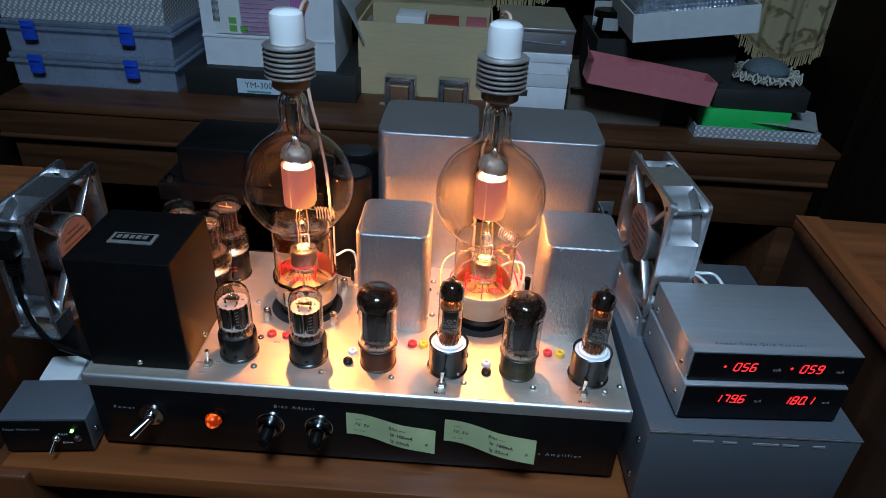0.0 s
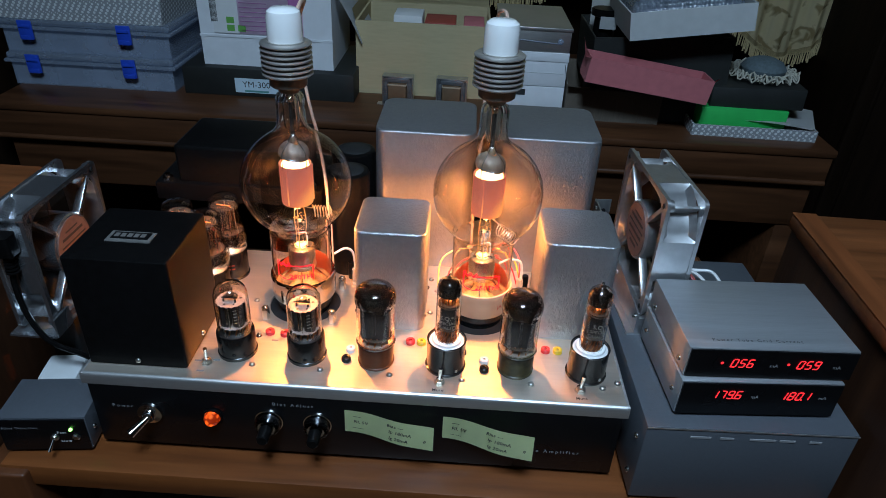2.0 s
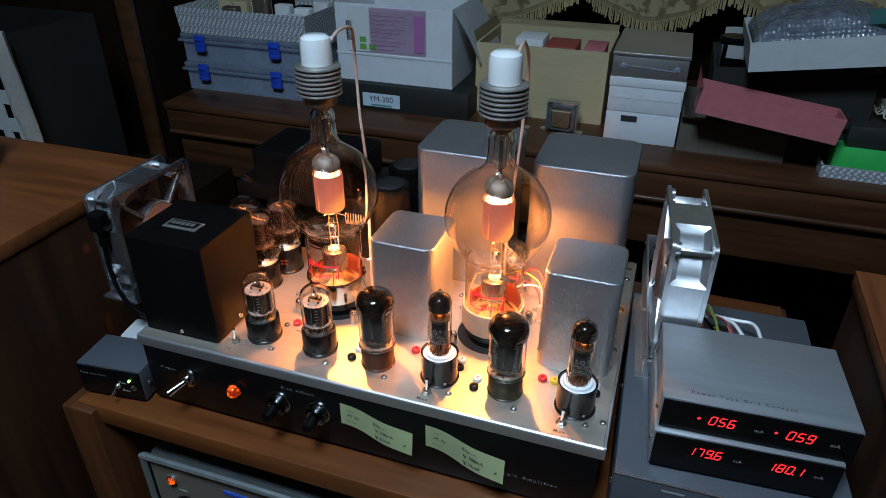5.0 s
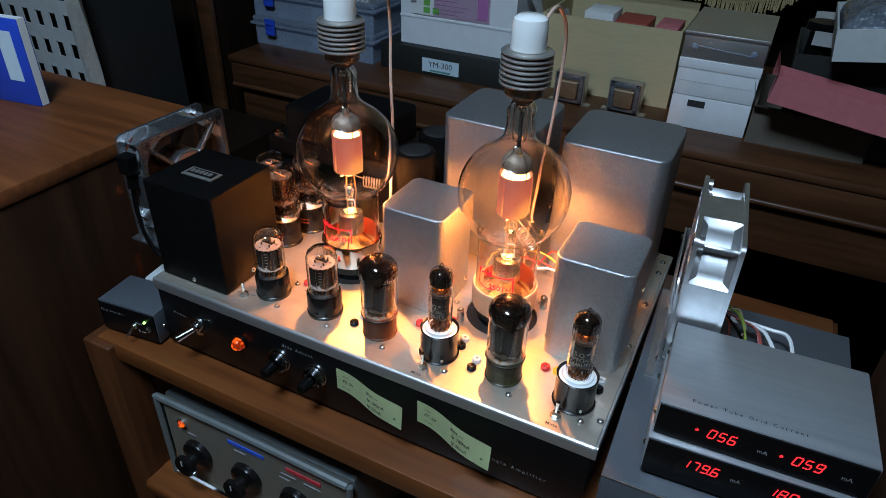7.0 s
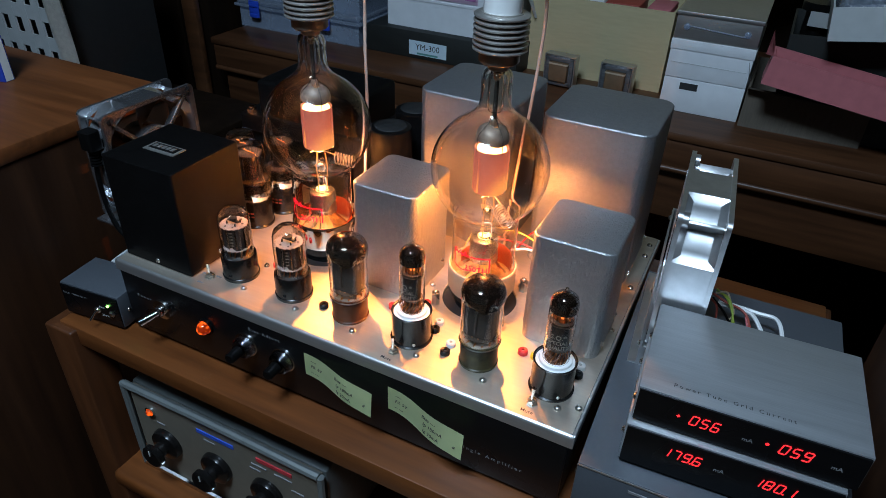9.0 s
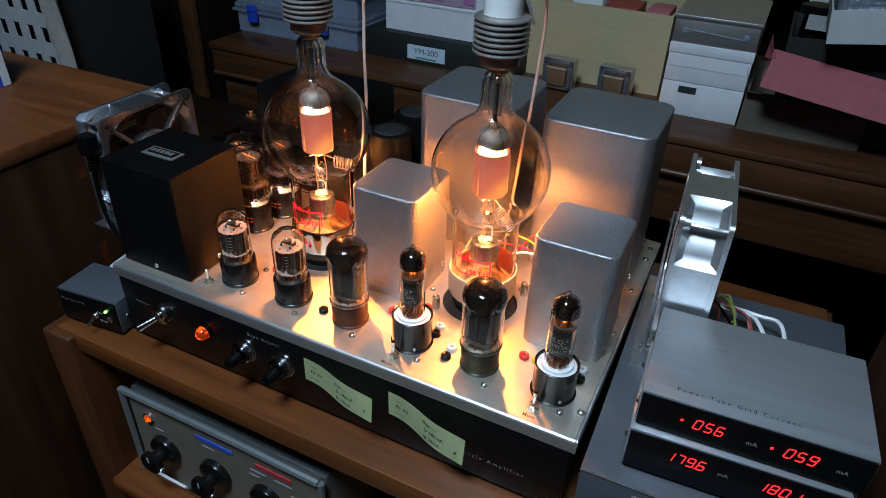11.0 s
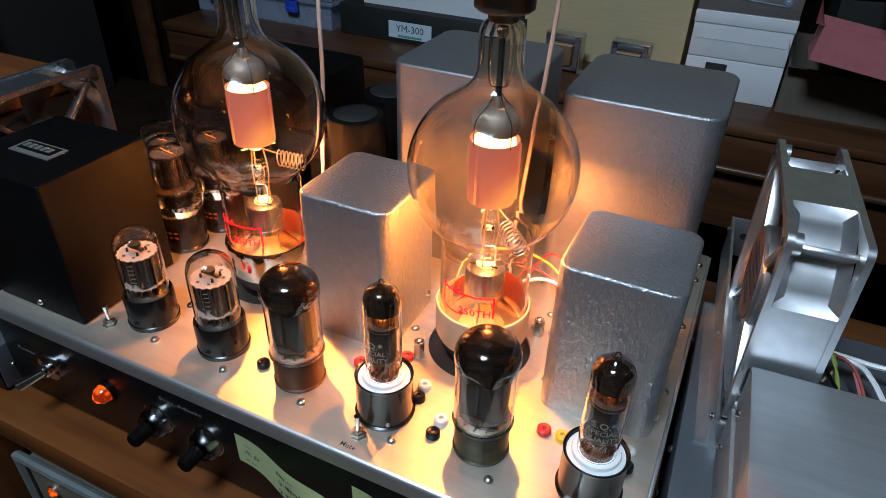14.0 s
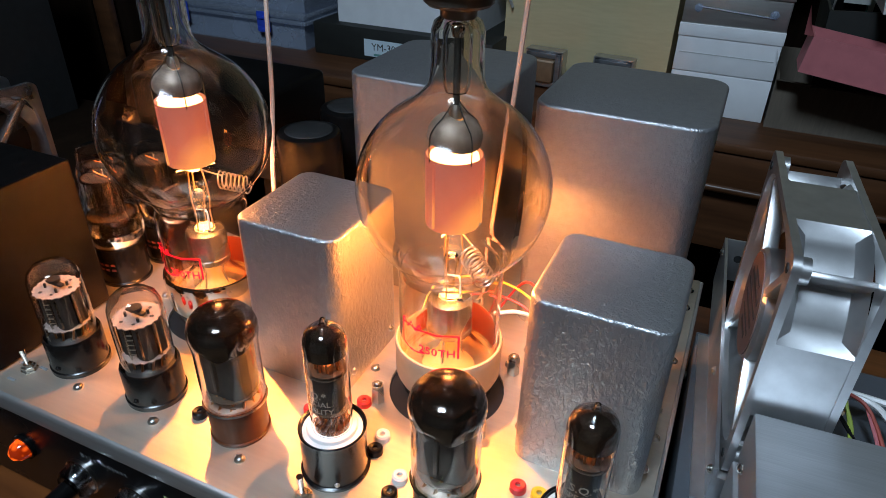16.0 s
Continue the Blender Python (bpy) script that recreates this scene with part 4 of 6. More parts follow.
        P("spider_arm", rod((0.0040 * ca, 0.0040 * sa, 0.1085), (0.0130 * ca, 0.0130 * sa, 0.1100), 0.0005, seg=6), HOT_LIT_GLOW)
    P("print_field", wrap(sheet(24, 4, lambda u, v: (-0.040 + 0.080 * u, -0.016 + 0.020 * v * (0.55 + 0.45 * math.sin(math.pi * u)), 0.0)), 0.0266, 0.042, 75), SALMON, ob, "salmon-red printed field on the rear glass")
    # Emission in the stem glass stands in for filament light caught there.
    P("inner_stem", lathe([(0, 0.0440), (0.0042, 0.0440), (0.0052, 0.0320), (0.0100, 0.0225), (0.0150, 0.0190), (0, 0.0190)], 24), shader("filament_lit_glass_stem", (0.75, 0.45, 0.16), 0.2, 0, 0.2, 90, emit=(1.0, 0.45, 0.10), power=0.5))
    clear(P("glass_press", lathe([(0, 0.0925), (0.0034, 0.0920), (0.0042, 0.0890), (0.0034, 0.0845), (0.0022, 0.0780), (0.0026, 0.0700), (0.0060, 0.0668), (0, 0.0668)], 20), GLASS))
    P("bracket", cable([(0.0062, -0.002, 0.0660), (0.0062, -0.002, 0.0805), (0.0020, -0.002, 0.0812), (-0.0020, -0.002, 0.0805)], 0.0006, 6, 4), CERAMIC)
    clear(P("inner_skirt", lathe([(0.0085, 0.0460), (0.0110, 0.0400), (0.0175, 0.0320), (0.0240, 0.0240), (0.0232, 0.0238), (0.0168, 0.0314), (0.0103, 0.0395), (0.0078, 0.0455)], 32, loop=True), GLASS_AMBER))
    # coiled grid lead at the side, low in the globe
    loops = []
    for q in range(57):
        f, a = q / 56, q * 2 * math.pi / 8
        loops.append(pose(0, 0, 0, 0, 0, coil) @ Vector((0.0130 + 0.0180 * f, 0.0040 + 0.0052 * math.cos(a), 0.0985 - 0.0030 * f + 0.0052 * math.sin(a))))
    P("grid_lead", cable([(0.004, 0.002, 0.1060)] + loops + [loops[-1] + Vector((0.0008, 0.0, -0.0020))], 0.0005, 6, 2), NICKEL, ob, "coiled bright grid lead")
    P("hot_ring", lathe([(0.0044, 0.1098), (0.0050, 0.1098), (0.0050, 0.1104), (0.0044, 0.1104)], 24, loop=True), HOT_LIT_GLOW, ob, "white-hot filament, flared top glowing for the lit anode interior ring")
    # red print on the lower glass
    r = 0.0283
    for text, zz, size, turn in (("250TH", 0.0485, 0.0070, -80),):
        P("print", wrap(letters(text, size, None, 1.05), r, zz, turn), RED_INK)
    fr = wrap(box(-0.0230, 0.012, 0.0105, 0.0115, -0.0001, 0.0001), r, 0.049, -80)
    P("print_frame", fr, RED_INK)
    P("print_frame", wrap(box(0.0110, 0.0120, -0.0035, 0.0105, -0.0001, 0.0001), r, 0.049, -80), RED_INK)
    P("print_frame", wrap(box(-0.0230, -0.0220, -0.0020, 0.0140, -0.0001, 0.0001), r, 0.049, -80), RED_INK)
    P("print_mark", wrap(sheet(10, 1, lambda u, v: (-0.0225 + 0.014 * u, 0.0115 + 0.0022 * math.sin(u * 16) + 0.0014 * v, 0)), r, 0.049, -80), RED_INK)
    P("print_mark", wrap(sheet(10, 1, lambda u, v: (-0.0225 + 0.016 * u, -0.002 - 0.008 * u + 0.007 * u * u + 0.0009 * v, 0)), r, 0.049, -80), RED_INK)
    # top connector
    P("ferrule", lathe([(0, 0.2115), (0.0072, 0.2115), (0.0080, 0.2130), (0.0080, 0.2185), (0, 0.2185)], 24), BRONZE)
    P("cap_body", lathe([(0, 0.2170), (0.0135, 0.2170), (0.0152, 0.2185), (0.0152, 0.2265), (0, 0.2265)], 32), BRONZE, ob, "browned metal cap")
    prof = [(0.0, 0.2262)]
    for k in range(7):
        z = 0.2262 + 0.0039 * k
        prof += [(0.0150, z), (0.0192, z + 0.0003), (0.0204, z + 0.0012), (0.0204, z + 0.0019), (0.0192, z + 0.0028), (0.0150, z + 0.0030)]
    prof += [(0.0150, 0.2535), (0, 0.2535)]
    P("finned_cooler", lathe(prof, 40), FIN, ob, "ribbed metal cooling fins")
    P("ceramic_cap", lathe([(0, 0.2530), (0.0136, 0.2530), (0.0139, 0.2550), (0.0136, 0.2715), (0.0126, 0.2755), (0.0095, 0.2778), (0, 0.2785)], 36), CERAMIC, ob, "white glazed ceramic connector cap")
    P("cap_nipple", rod((0.003, 0.0120, 0.2700), (0.005, 0.0190, 0.2700), 0.0036, 0.0028, 14), CERAMIC)
    run = [(0.0050, 0.0185, 0.2700), (0.0040, 0.0400, 0.2745), (0.0, 0.0700, 0.2690)] + lead
    P("top_lead", cable(run, 0.0016, 8, 6), LEAD, ob, "pinkish sleeved top lead running down behind")
    return ob


power_tube(*TUBES[0], COLLAR, "polished chrome collar", "chrome collar", GLASS_SMOKY,
           [(-0.012, 0.098, 0.248), (-0.016, 0.108, 0.215), (-0.008, 0.094, 0.175), (0.008, 0.070, 0.130), (0.017, 0.050, 0.080), (0.019, 0.044, 0.0)], 20)
power_tube(*TUBES[1], CREAM, "cream ceramic collar", "cream collar", GLASS_AMBER,
           [(-0.002, 0.100, 0.248), (-0.004, 0.112, 0.214), (-0.007, 0.106, 0.140), (-0.0095, 0.092, 0.060), (-0.0095, 0.088, 0.0)], -42)


# ---- small tubes ----
def base_print(ob, r, z, rows, material=DULL_RED_INK):
    for k in range(rows):
        for j in range(3):
            part("print_bar", wrap(box(-0.006 + 0.0045 * j, -0.003 + 0.0045 * j, -0.0009, 0.0009, -0.00005, 0.00005), r, z - 0.004 * k, -80), material, ob)


def twin_triode(x, y):
    ob = thing("octal_tube", "clear glass octal tube with black base and white mica", "vacuum tube", (x, y, Z), "front row tubes")
    part("base", lathe([(0, 0), (0.0168, 0), (0.0170, 0.003), (0.0163, 0.0035), (0.0163, 0.0225), (0.0158, 0.0240), (0.0150, 0.0240), (0.0148, 0.0210), (0, 0.0210)], 36), BAKELITE, ob)
    o = [(0.0142, 0.0215), (0.0144, 0.056), (0.0140, 0.062), (0.0124, 0.0668), (0.0090, 0.0700), (0.0045, 0.0715), (0, 0.0718)]
    clear(part("bulb", lathe(o + [(max(0, r - 0.0007), z - (0.0007 if z > 0.06 else 0)) for r, z in reversed(o)], 36, loop=True), GLASS_SMOKY, ob))
    for sx in (-0.0052, 0.0052):
        pl = part("plate", can(sx - 0.0046, sx + 0.0046, -0.0082, 0.0082, 0.0320, 0.0540, 0.0036, 0.0004), PLATE_BLACK, ob, "carbon black plate with pressed ribs")
        for rx in (-0.0022, 0.0022):
            part("rib", box(sx + rx - 0.0004, sx + rx + 0.0004, -0.0088, 0.0088, 0.0335, 0.0525, 0.0002), PLATE_SHINY, pl)
        part("flange", box(sx * 2.08 - 0.0009, sx * 2.08 + 0.0009, -0.0007, 0.0007, 0.0325, 0.0535), PLATE_SHINY, pl)
    part("centre_rod", rod((0, -0.0098, 0.0312), (0, -0.0098, 0.0548), 0.0006, seg=6), NICKEL, ob)
    for z in (0.0548, 0.0312):
        n = 18
        bm = bmesh.new()
        ring = [[bm.verts.new(((0.0128 if k % 2 else 0.0117) * math.cos(math.pi * k / n), (0.0128 if k % 2 else 0.0117) * math.sin(math.pi * k / n), h)) for k in range(2 * n)] for h in (z, z + 0.0006)]
        for k in range(2 * n):
            j = (k + 1) % (2 * n)
            bm.faces.new((ring[0][k], ring[0][j], ring[1][j], ring[1][k]))
        bm.faces.new(ring[1]), bm.faces.new(list(reversed(ring[0])))
        mi = part("mica", bm, MICA, ob, "white toothed mica disc")
        for hx, hy, hr in ((-0.0078, 0.002, 0.0011), (0.0075, 0.003, 0.0012), (0.001, 0.0085, 0.0010), (-0.003, -0.0078, 0.0011), (0.0045, -0.0068, 0.0009), (-0.0062, 0.0062, 0.0008)):
            part("hole", lathe([(0, z + 0.0008), (hr, z + 0.0008), (hr, z + 0.0005), (0, z + 0.0005)], 10, x=hx, y=hy), PLATE_BLACK, mi)
    part("getter_holder", box(-0.0060, 0.0060, -0.0014, 0.0014, 0.0573, 0.0588, 0.0003), PLATE_BLACK, ob)
    part("getter_pan", lathe([(0, 0.0610), (0.0034, 0.0610), (0.0034, 0.0594), (0, 0.0594)], 14), PLATE_BLACK, ob)
    for dx, dy in ((-0.005, -0.003), (0.004, 0.004), (0.005, -0.004)):
        part("rod_end", rod((dx, dy, 0.0550), (dx, dy, 0.0580), 0.0008, seg=6), PLATE_BLACK, ob)
    part("stem", lathe([(0, 0.0275), (0.0045, 0.0275), (0.0070, 0.0240), (0.0135, 0.0214), (0, 0.0212)], 18), PLATE_BLACK, ob)
    for k in range(10):
        a = k * 0.628
        part("lead", rod((0.0085 * math.cos(a), 0.0085 * math.sin(a), 0.0212), (0.0095 * math.cos(a + 0.25), 0.0095 * math.sin(a + 0.25), 0.0312), 0.0007, seg=6), COPPER, ob)
    for k in range(5):
        part("print_bar", wrap(box(-0.0015, 0.0015, -0.0004, 0.0004, -0.00004, 0.00004), 0.0146, 0.040 + 0.0032 * k, -62), FADED_INK, ob)
    part("base_screw", screw((0.0020, -0.0164, 0.007), 0.0016, (0, -1, 0)), BAKELITE, ob)
    return ob


def beam_tube(x, y, material, label):
    ob = thing("beam_tube", label, "vacuum tube", (x, y, Z), "front row tubes")
    part("base", lathe([(0, 0), (0.0156, 0), (0.0160, 0.002), (0.0152, 0.0026), (0.0155, 0.0215), (0.0165, 0.0225), (0.0165, 0.0235), (0, 0.0235)], 36), material, ob)
    part("base_rim", lathe([(0.0164, 0.0222), (0.0170, 0.0228), (0.0164, 0.0236)], 36, loop=True), NICKEL, ob)
    o = [(0.0160, 0.0236), (0.0163, 0.028), (0.0163, 0.0605), (0.0166, 0.0645), (0.0174, 0.0695), (0.0173, 0.0740), (0.0161, 0.0783), (0.0134, 0.0818), (0.0080, 0.0842), (0, 0.0850)]
    o = [(r, 0.0236 + (z - 0.0236) * 0.92) for r, z in o]
    clear(part("bulb", lathe(o + [(max(0, r - 0.0007), z - (0.0007 if z > 0.066 else 0)) for r, z in reversed(o)], 40, loop=True), GLASS, ob))
    g = [(0.0158, 0.0650), (0.0166, 0.0695), (0.0165, 0.0738), (0.0153, 0.0778), (0.0126, 0.0811), (0.0074, 0.0834), (0, 0.0841)]
    g = [(r, 0.0236 + (z - 0.0236) * 0.92) for r, z in g]
    gm = bmesh.new()
    lathe(g, 40, gm)
    for v in gm.verts:
        if v.co.z < 0.0650:
            v.co.z += 0.0020 * math.sin(3 * math.atan2(v.co.y, v.co.x) + 1) + 0.0010 * math.sin(7 * math.atan2(v.co.y, v.co.x))
    part("getter_coating", gm, GETTER, ob, "dark mirrored getter dome")
    part("plate", can(-0.0122, 0.0122, -0.0098, 0.0098, 0.0312, 0.0595, 0.0050, 0.0008), PLATE_GREY, ob, "dark grey plate box")
    part("plate_seam", box(-0.0010, 0.0010, -0.0120, -0.0098, 0.036, 0.0575, 0.0003), PLATE_GREY, ob)
    part("window", box(-0.0085, -0.0020, -0.0102, -0.0098, 0.0525, 0.0585), PLATE_BLACK, ob)
    for z in (0.0298, 0.0605):
        part("mica", lathe([(0, z), (0.0138, z), (0.0138, z + 0.0005), (0, z + 0.0005)], 24), SMOKY_MICA, ob)
    part("foot", lathe([(0, 0.0290), (0.0060, 0.0290), (0.0085, 0.0260), (0.0140, 0.0240), (0, 0.0240)], 20), BRONZE, ob)
    part("flashing", sheet(4, 3, lambda u, v: (0.002 + 0.010 * u, -0.0125 - 0.001 * v, 0.0270 + 0.003 * v + 0.002 * u), 0.0004), BRONZE, ob, "tilted metal getter flag")
    for k in range(12):
        a = k * 0.5236
        part("lead", rod((0.0125 * math.cos(a), 0.0125 * math.sin(a), 0.0238), (0.0095 * math.cos(a + 0.25), 0.0095 * math.sin(a + 0.25), 0.0305), 0.0008, seg=6), COPPER, ob)
    return ob


def mini_tube(x, y, turn):
    ob = thing("miniature_tube", "slim glass tube in a black adapter with white ceramic disc", "vacuum tube", (x, y, Z), "front row tubes")
    ad = part("adapter", lathe([(0, 0), (0.0176, 0), (0.0178, 0.0015), (0.0166, 0.0022), (0.0166, 0.0270), (0.0170, 0.0290), (0.0164, 0.0295), (0.0156, 0.0290), (0.0154, 0.0255), (0, 0.0255)], 40), BAKELITE, ob, "black cylindrical socket adapter")
    part("screw", screw((0.0095, -0.0136, 0.0045), 0.0014, (0.57, -0.82, 0)), NICKEL, ad)
    part("ceramic_disc", lathe([(0, 0.0255), (0.0153, 0.0255), (0.0150, 0.0275), (0.0128, 0.0282), (0.0122, 0.0298), (0.0108, 0.0302), (0, 0.0302)], 36), CERAMIC, ob, "white ceramic socket disc")
    o = [(0.0100, 0.0303), (0.0104, 0.0325), (0.0104, 0.0800), (0.0102, 0.0835), (0.0090, 0.0872), (0.0062, 0.0898), (0.0026, 0.0910), (0.0016, 0.0925), (0.0012, 0.0950), (0, 0.0958)]
    clear(part("bulb", lathe(o + [(max(0, r - 0.0006), z - (0.0006 if z > 0.08 else 0)) for r, z in reversed(o)], 32, loop=True), GLASS, ob))
    part("getter_coating", lathe([(0.0097, 0.0765), (0.0097, 0.0800), (0.0095, 0.0832), (0.0083, 0.0866), (0.0056, 0.0890), (0.0016, 0.0902), (0, 0.0902)], 32), GETTER, ob, "dark mirrored getter top")
    part("plate", can(-0.0068, 0.0068, -0.0054, 0.0054, 0.0435, 0.0645, 0.0030, 0.0005), PLATE_BLACK, ob)
    for z in (0.0425, 0.0652, 0.0672):
        part("mica", lathe([(0, z), (0.0090, z), (0.0090, z + 0.0004), (0, z + 0.0004)], 20), SMOKY_MICA, ob)
    for k in range(9):
        a = k * 0.66
        part("inner_rod", rod((0.0045 * math.cos(a), 0.0045 * math.sin(a), 0.0304), (0.0062 * math.cos(a + 0.5), 0.0062 * math.sin(a + 0.5), 0.0425), 0.0005, seg=6), BRONZE, ob)
        part("pin_lead", rod((0.0070 * math.cos(a), 0.0070 * math.sin(a), 0.0304), (0.0055 * math.cos(a + 0.3), 0.0055 * math.sin(a + 0.3), 0.0425), 0.0004, seg=6), COPPER, ob)
        part("rod_end", rod((0.0058 * math.cos(a), 0.0050 * math.sin(a), 0.0655), (0.0050 * math.cos(a), 0.0050 * math.sin(a), 0.0725), 0.0006, seg=6), COPPER, ob)
    part("glass_foot", lathe([(0, 0.0350), (0.0050, 0.0345), (0.0082, 0.0325), (0.0088, 0.0304), (0, 0.0304)], 20), BROWN_BASE, ob)
    part("heater", lathe([(0.0012, 0.0688), (0.0020, 0.0688), (0.0020, 0.0697), (0.0012, 0.0697)], 12, loop=True), HEATER, ob, "faint orange heater end")
    for k in range(14):
        a = k * 0.449
        part("pin_wire", cable([(0.0082 * math.cos(a), 0.0082 * math.sin(a), 0.0306), (0.0086 * math.cos(a + 0.15), 0.0086 * math.sin(a + 0.15), 0.0345), (0.0060 * math.cos(a + 0.45), 0.0060 * math.sin(a + 0.45), 0.0385), (0.0072 * math.cos(a + 0.3), 0.0072 * math.sin(a + 0.3), 0.0425)], 0.0004, 5, 3), COPPER, ob)
    for s, z in (("S.Q.*", 0.0575), ("SPECIAL", 0.0525), ("QUALITY", 0.0480)):
        part("print", wrap(letters(s, 0.0056 if "." in s else 0.0044), 0.0107, z, turn), FADED_INK, ob)
    return ob


twin_triode(0.1215, 0.041), twin_triode(0.1828, 0.041)
beam_tube(0.2440, 0.040, BROWN_BASE, "beam tube with dark mirrored dome on a brown base")
mini_tube(0.3050, 0.040, -95)
beam_tube(0.3660, 0.041, OLIVE_BASE, "beam tube with dark mirrored dome on a worn olive base")
mini_tube(0.4280, 0.041, -80)


def st_tube(x, y, hgt):
    ob = thing("shouldered_tube", "shouldered glass tube with a black base and silvery getter", "vacuum tube", (x, y, Z), "shouldered tubes")
    k = hgt / 0.098
    b = part("base", lathe([(0, 0), (0.0172, 0), (0.0175, 0.002), (0.0166, 0.003), (0.0168, 0.027), (0.0160, 0.0285), (0, 0.0285)], 32), BAKELITE, ob)
    base_print(b, 0.0169, 0.018, 2)
    o = [(0.0155, 0.0285), (0.0185, 0.0350), (0.0196, 0.0430), (0.0192, 0.0520), (0.0172, 0.0610), (0.0154, 0.0670), (0.0148, 0.0760), (0.0147, 0.0890), (0.0134, 0.0945), (0.0090, 0.0972), (0, 0.0980)]
    o = [(r, 0.0285 + (z - 0.0285) * k) for r, z in o]
    clear(part("bulb", lathe(o + [(max(0, r - 0.0007), z - (0.0007 if z > 0.09 * k else 0)) for r, z in reversed(o)], 36, loop=True), GLASS, ob))
    gm = lathe([(0.0146, 0.0292), (0.0175, 0.0350), (0.0186, 0.0410), (0.0186, 0.0440)], 36)
    for v in gm.verts:
        if v.co.z > 0.0430:
            v.co.z -= 0.0045 * (1 + math.sin(math.atan2(v.co.y, v.co.x) + 1.2))
    part("getter_coating", gm, CHROME, ob, "silvery getter in the lower bulb")
    part("lower_shield", lathe([(0.0092, 0.0360), (0.0098, 0.0350), (0.0098, 0.0490), (0.0092, 0.0490)], 24, loop=True), PLATE_SHINY, ob)
    part("plate", lathe([(0, 0.0840 * k), (0.0074, 0.0840 * k), (0.0078, 0.0830 * k), (0.0078, 0.0540), (0, 0.0540)], 24), PLATE_SHINY, ob, "shiny dark cylindrical plate")
    for a in range(0, 360, 45):
        part("plate_rib", rod((0.0094 * math.cos(radians(a)), 0.0094 * math.sin(radians(a)), 0.0510), (0.0094 * math.cos(radians(a)), 0.0094 * math.sin(radians(a)), 0.0870 * k), 0.0006, seg=6), PLATE_SHINY, ob)
    for z, r in ((0.0505, 0.0160), (0.0870 * k, 0.0132)):
        mi = part("mica", lathe([(0, z), (r, z), (r, z + 0.0005), (0, z + 0.0005)], 24), SMOKY_MICA, ob)
        part("mica_rim", lathe([(r - 0.0006, z - 0.0004), (r + 0.0004, z - 0.0004), (r + 0.0004, z + 0.0010), (r - 0.0006, z + 0.0010)], 24, loop=True), PLATE_SHINY, mi)
    part("filament_end", rod((-0.0070, 0.0008, 0.0890 * k), (0.0066, -0.0012, 0.0890 * k), 0.0004, seg=6), HEATER, ob, "glowing filament end above the mica")
    part("support", rod((0.0008, 0.0010, 0.0875 * k), (0.0008, 0.0010, 0.0925 * k), 0.0005, seg=6), NICKEL, ob)
    part("stem", lathe([(0, 0.0400), (0.0040, 0.0400), (0.0062, 0.0330), (0.0130, 0.0292), (0, 0.0290)], 20), BRONZE, ob)
    return ob


st_tube(0.0725, 0.1235, 0.089), st_tube(0.0785, 0.1610, 0.087), st_tube(0.036, 0.152, 0.080)

# ---- wires behind the tubes ----
for name, pts, m, label in (
        ("red_wire", [(0.300, 0.140, Z + 0.001), (0.305, 0.168, Z + 0.018), (0.330, 0.182, Z + 0.026), (0.362, 0.180, Z + 0.022), (0.375, 0.160, Z + 0.001)], RED_PL, "thin red hook-up wire looped behind a power tube"),
        ("red_wire", [(0.372, 0.150, Z + 0.001), (0.374, 0.172, Z + 0.030), (0.356, 0.186, Z + 0.040), (0.333, 0.190, Z + 0.001)], RED_PL, "thin red hook-up wire looped behind a power tube"),
        ("yellow_wire", [(0.292, 0.150, Z + 0.001), (0.296, 0.178, Z + 0.024), (0.330, 0.188, Z + 0.034), (0.366, 0.178, Z + 0.030), (0.378, 0.158, Z + 0.001)], YELLOW_PL, "thin yellow hook-up wire looped behind a power tube"),
        ("white_wire", [(0.352, 0.142, Z + 0.044), (0.364, 0.146, Z + 0.046), (0.374, 0.150, Z + 0.038), (0.376, 0.152, Z + 0.001)], WHITE_PL, "short white wire bent over to a ceramic post"),
        ("white_wire", [(0.190, 0.140, Z + 0.044), (0.200, 0.148, Z + 0.046), (0.207, 0.152, Z + 0.036), (0.208, 0.154, Z + 0.001)], WHITE_PL, "short white wire bent over to a ceramic post")):
    ob = thing(name, label, "wire", pts[0])
    part("strand", cable([Vector(p) - Vector(pts[0]) for p in pts], 0.0008 if "white" not in name else 0.0012, 6, 6), m, ob)
for x, y in ((0.3745, 0.1515), (0.2080, 0.154)):
    ob = thing("ceramic_post", "small white ceramic terminal post on the deck", "terminal", (x, y, Z))
    part("post", lathe([(0, 0.020), (0.0028, 0.020), (0.0034, 0.018), (0.0034, 0.004), (0.0046, 0.003), (0.0046, 0), (0, 0)], 14), CREAM, ob)
for x, y in ((0.3800, 0.1555), (0.2030, 0.1600)):
    ob = thing("film_capacitor", "small dark upright capacitor on the deck", "capacitor", (x, y, Z))
    part("sleeve", lathe([(0, 0.022), (0.0030, 0.022), (0.0034, 0.021), (0.0034, 0.004), (0.0028, 0.003), (0, 0.003)], 14), BLACK_SATIN, ob)
    part("lead", rod((0, 0, 0), (0, 0, 0.003), 0.0006, seg=6), COPPER, ob)

# ---- grey case, meters and fans ----
ps = thing("power_supply_case", "grey painted metal case carrying the meters and a fan", "case", pose(0.4685, -0.0215, TOP, 0, 0, 1.5))
CZ = 0.803 - TOP
part("body", box(0, 0.170, 0, 0.256, 0.004, CZ, 0.0012), CASE, ps)
part("front_seam", box(0.0, 0.170, -0.0006, 0.0, CZ - 0.0020, CZ - 0.0008), ALU_EDGE, ps)
for y in (0.015, 0.13, 0.24):
    for z in (0.020, 0.062):
        part("screw", screw((0.0, y, z), 0.0028, (-1, 0, 0)), NICKEL, ps)
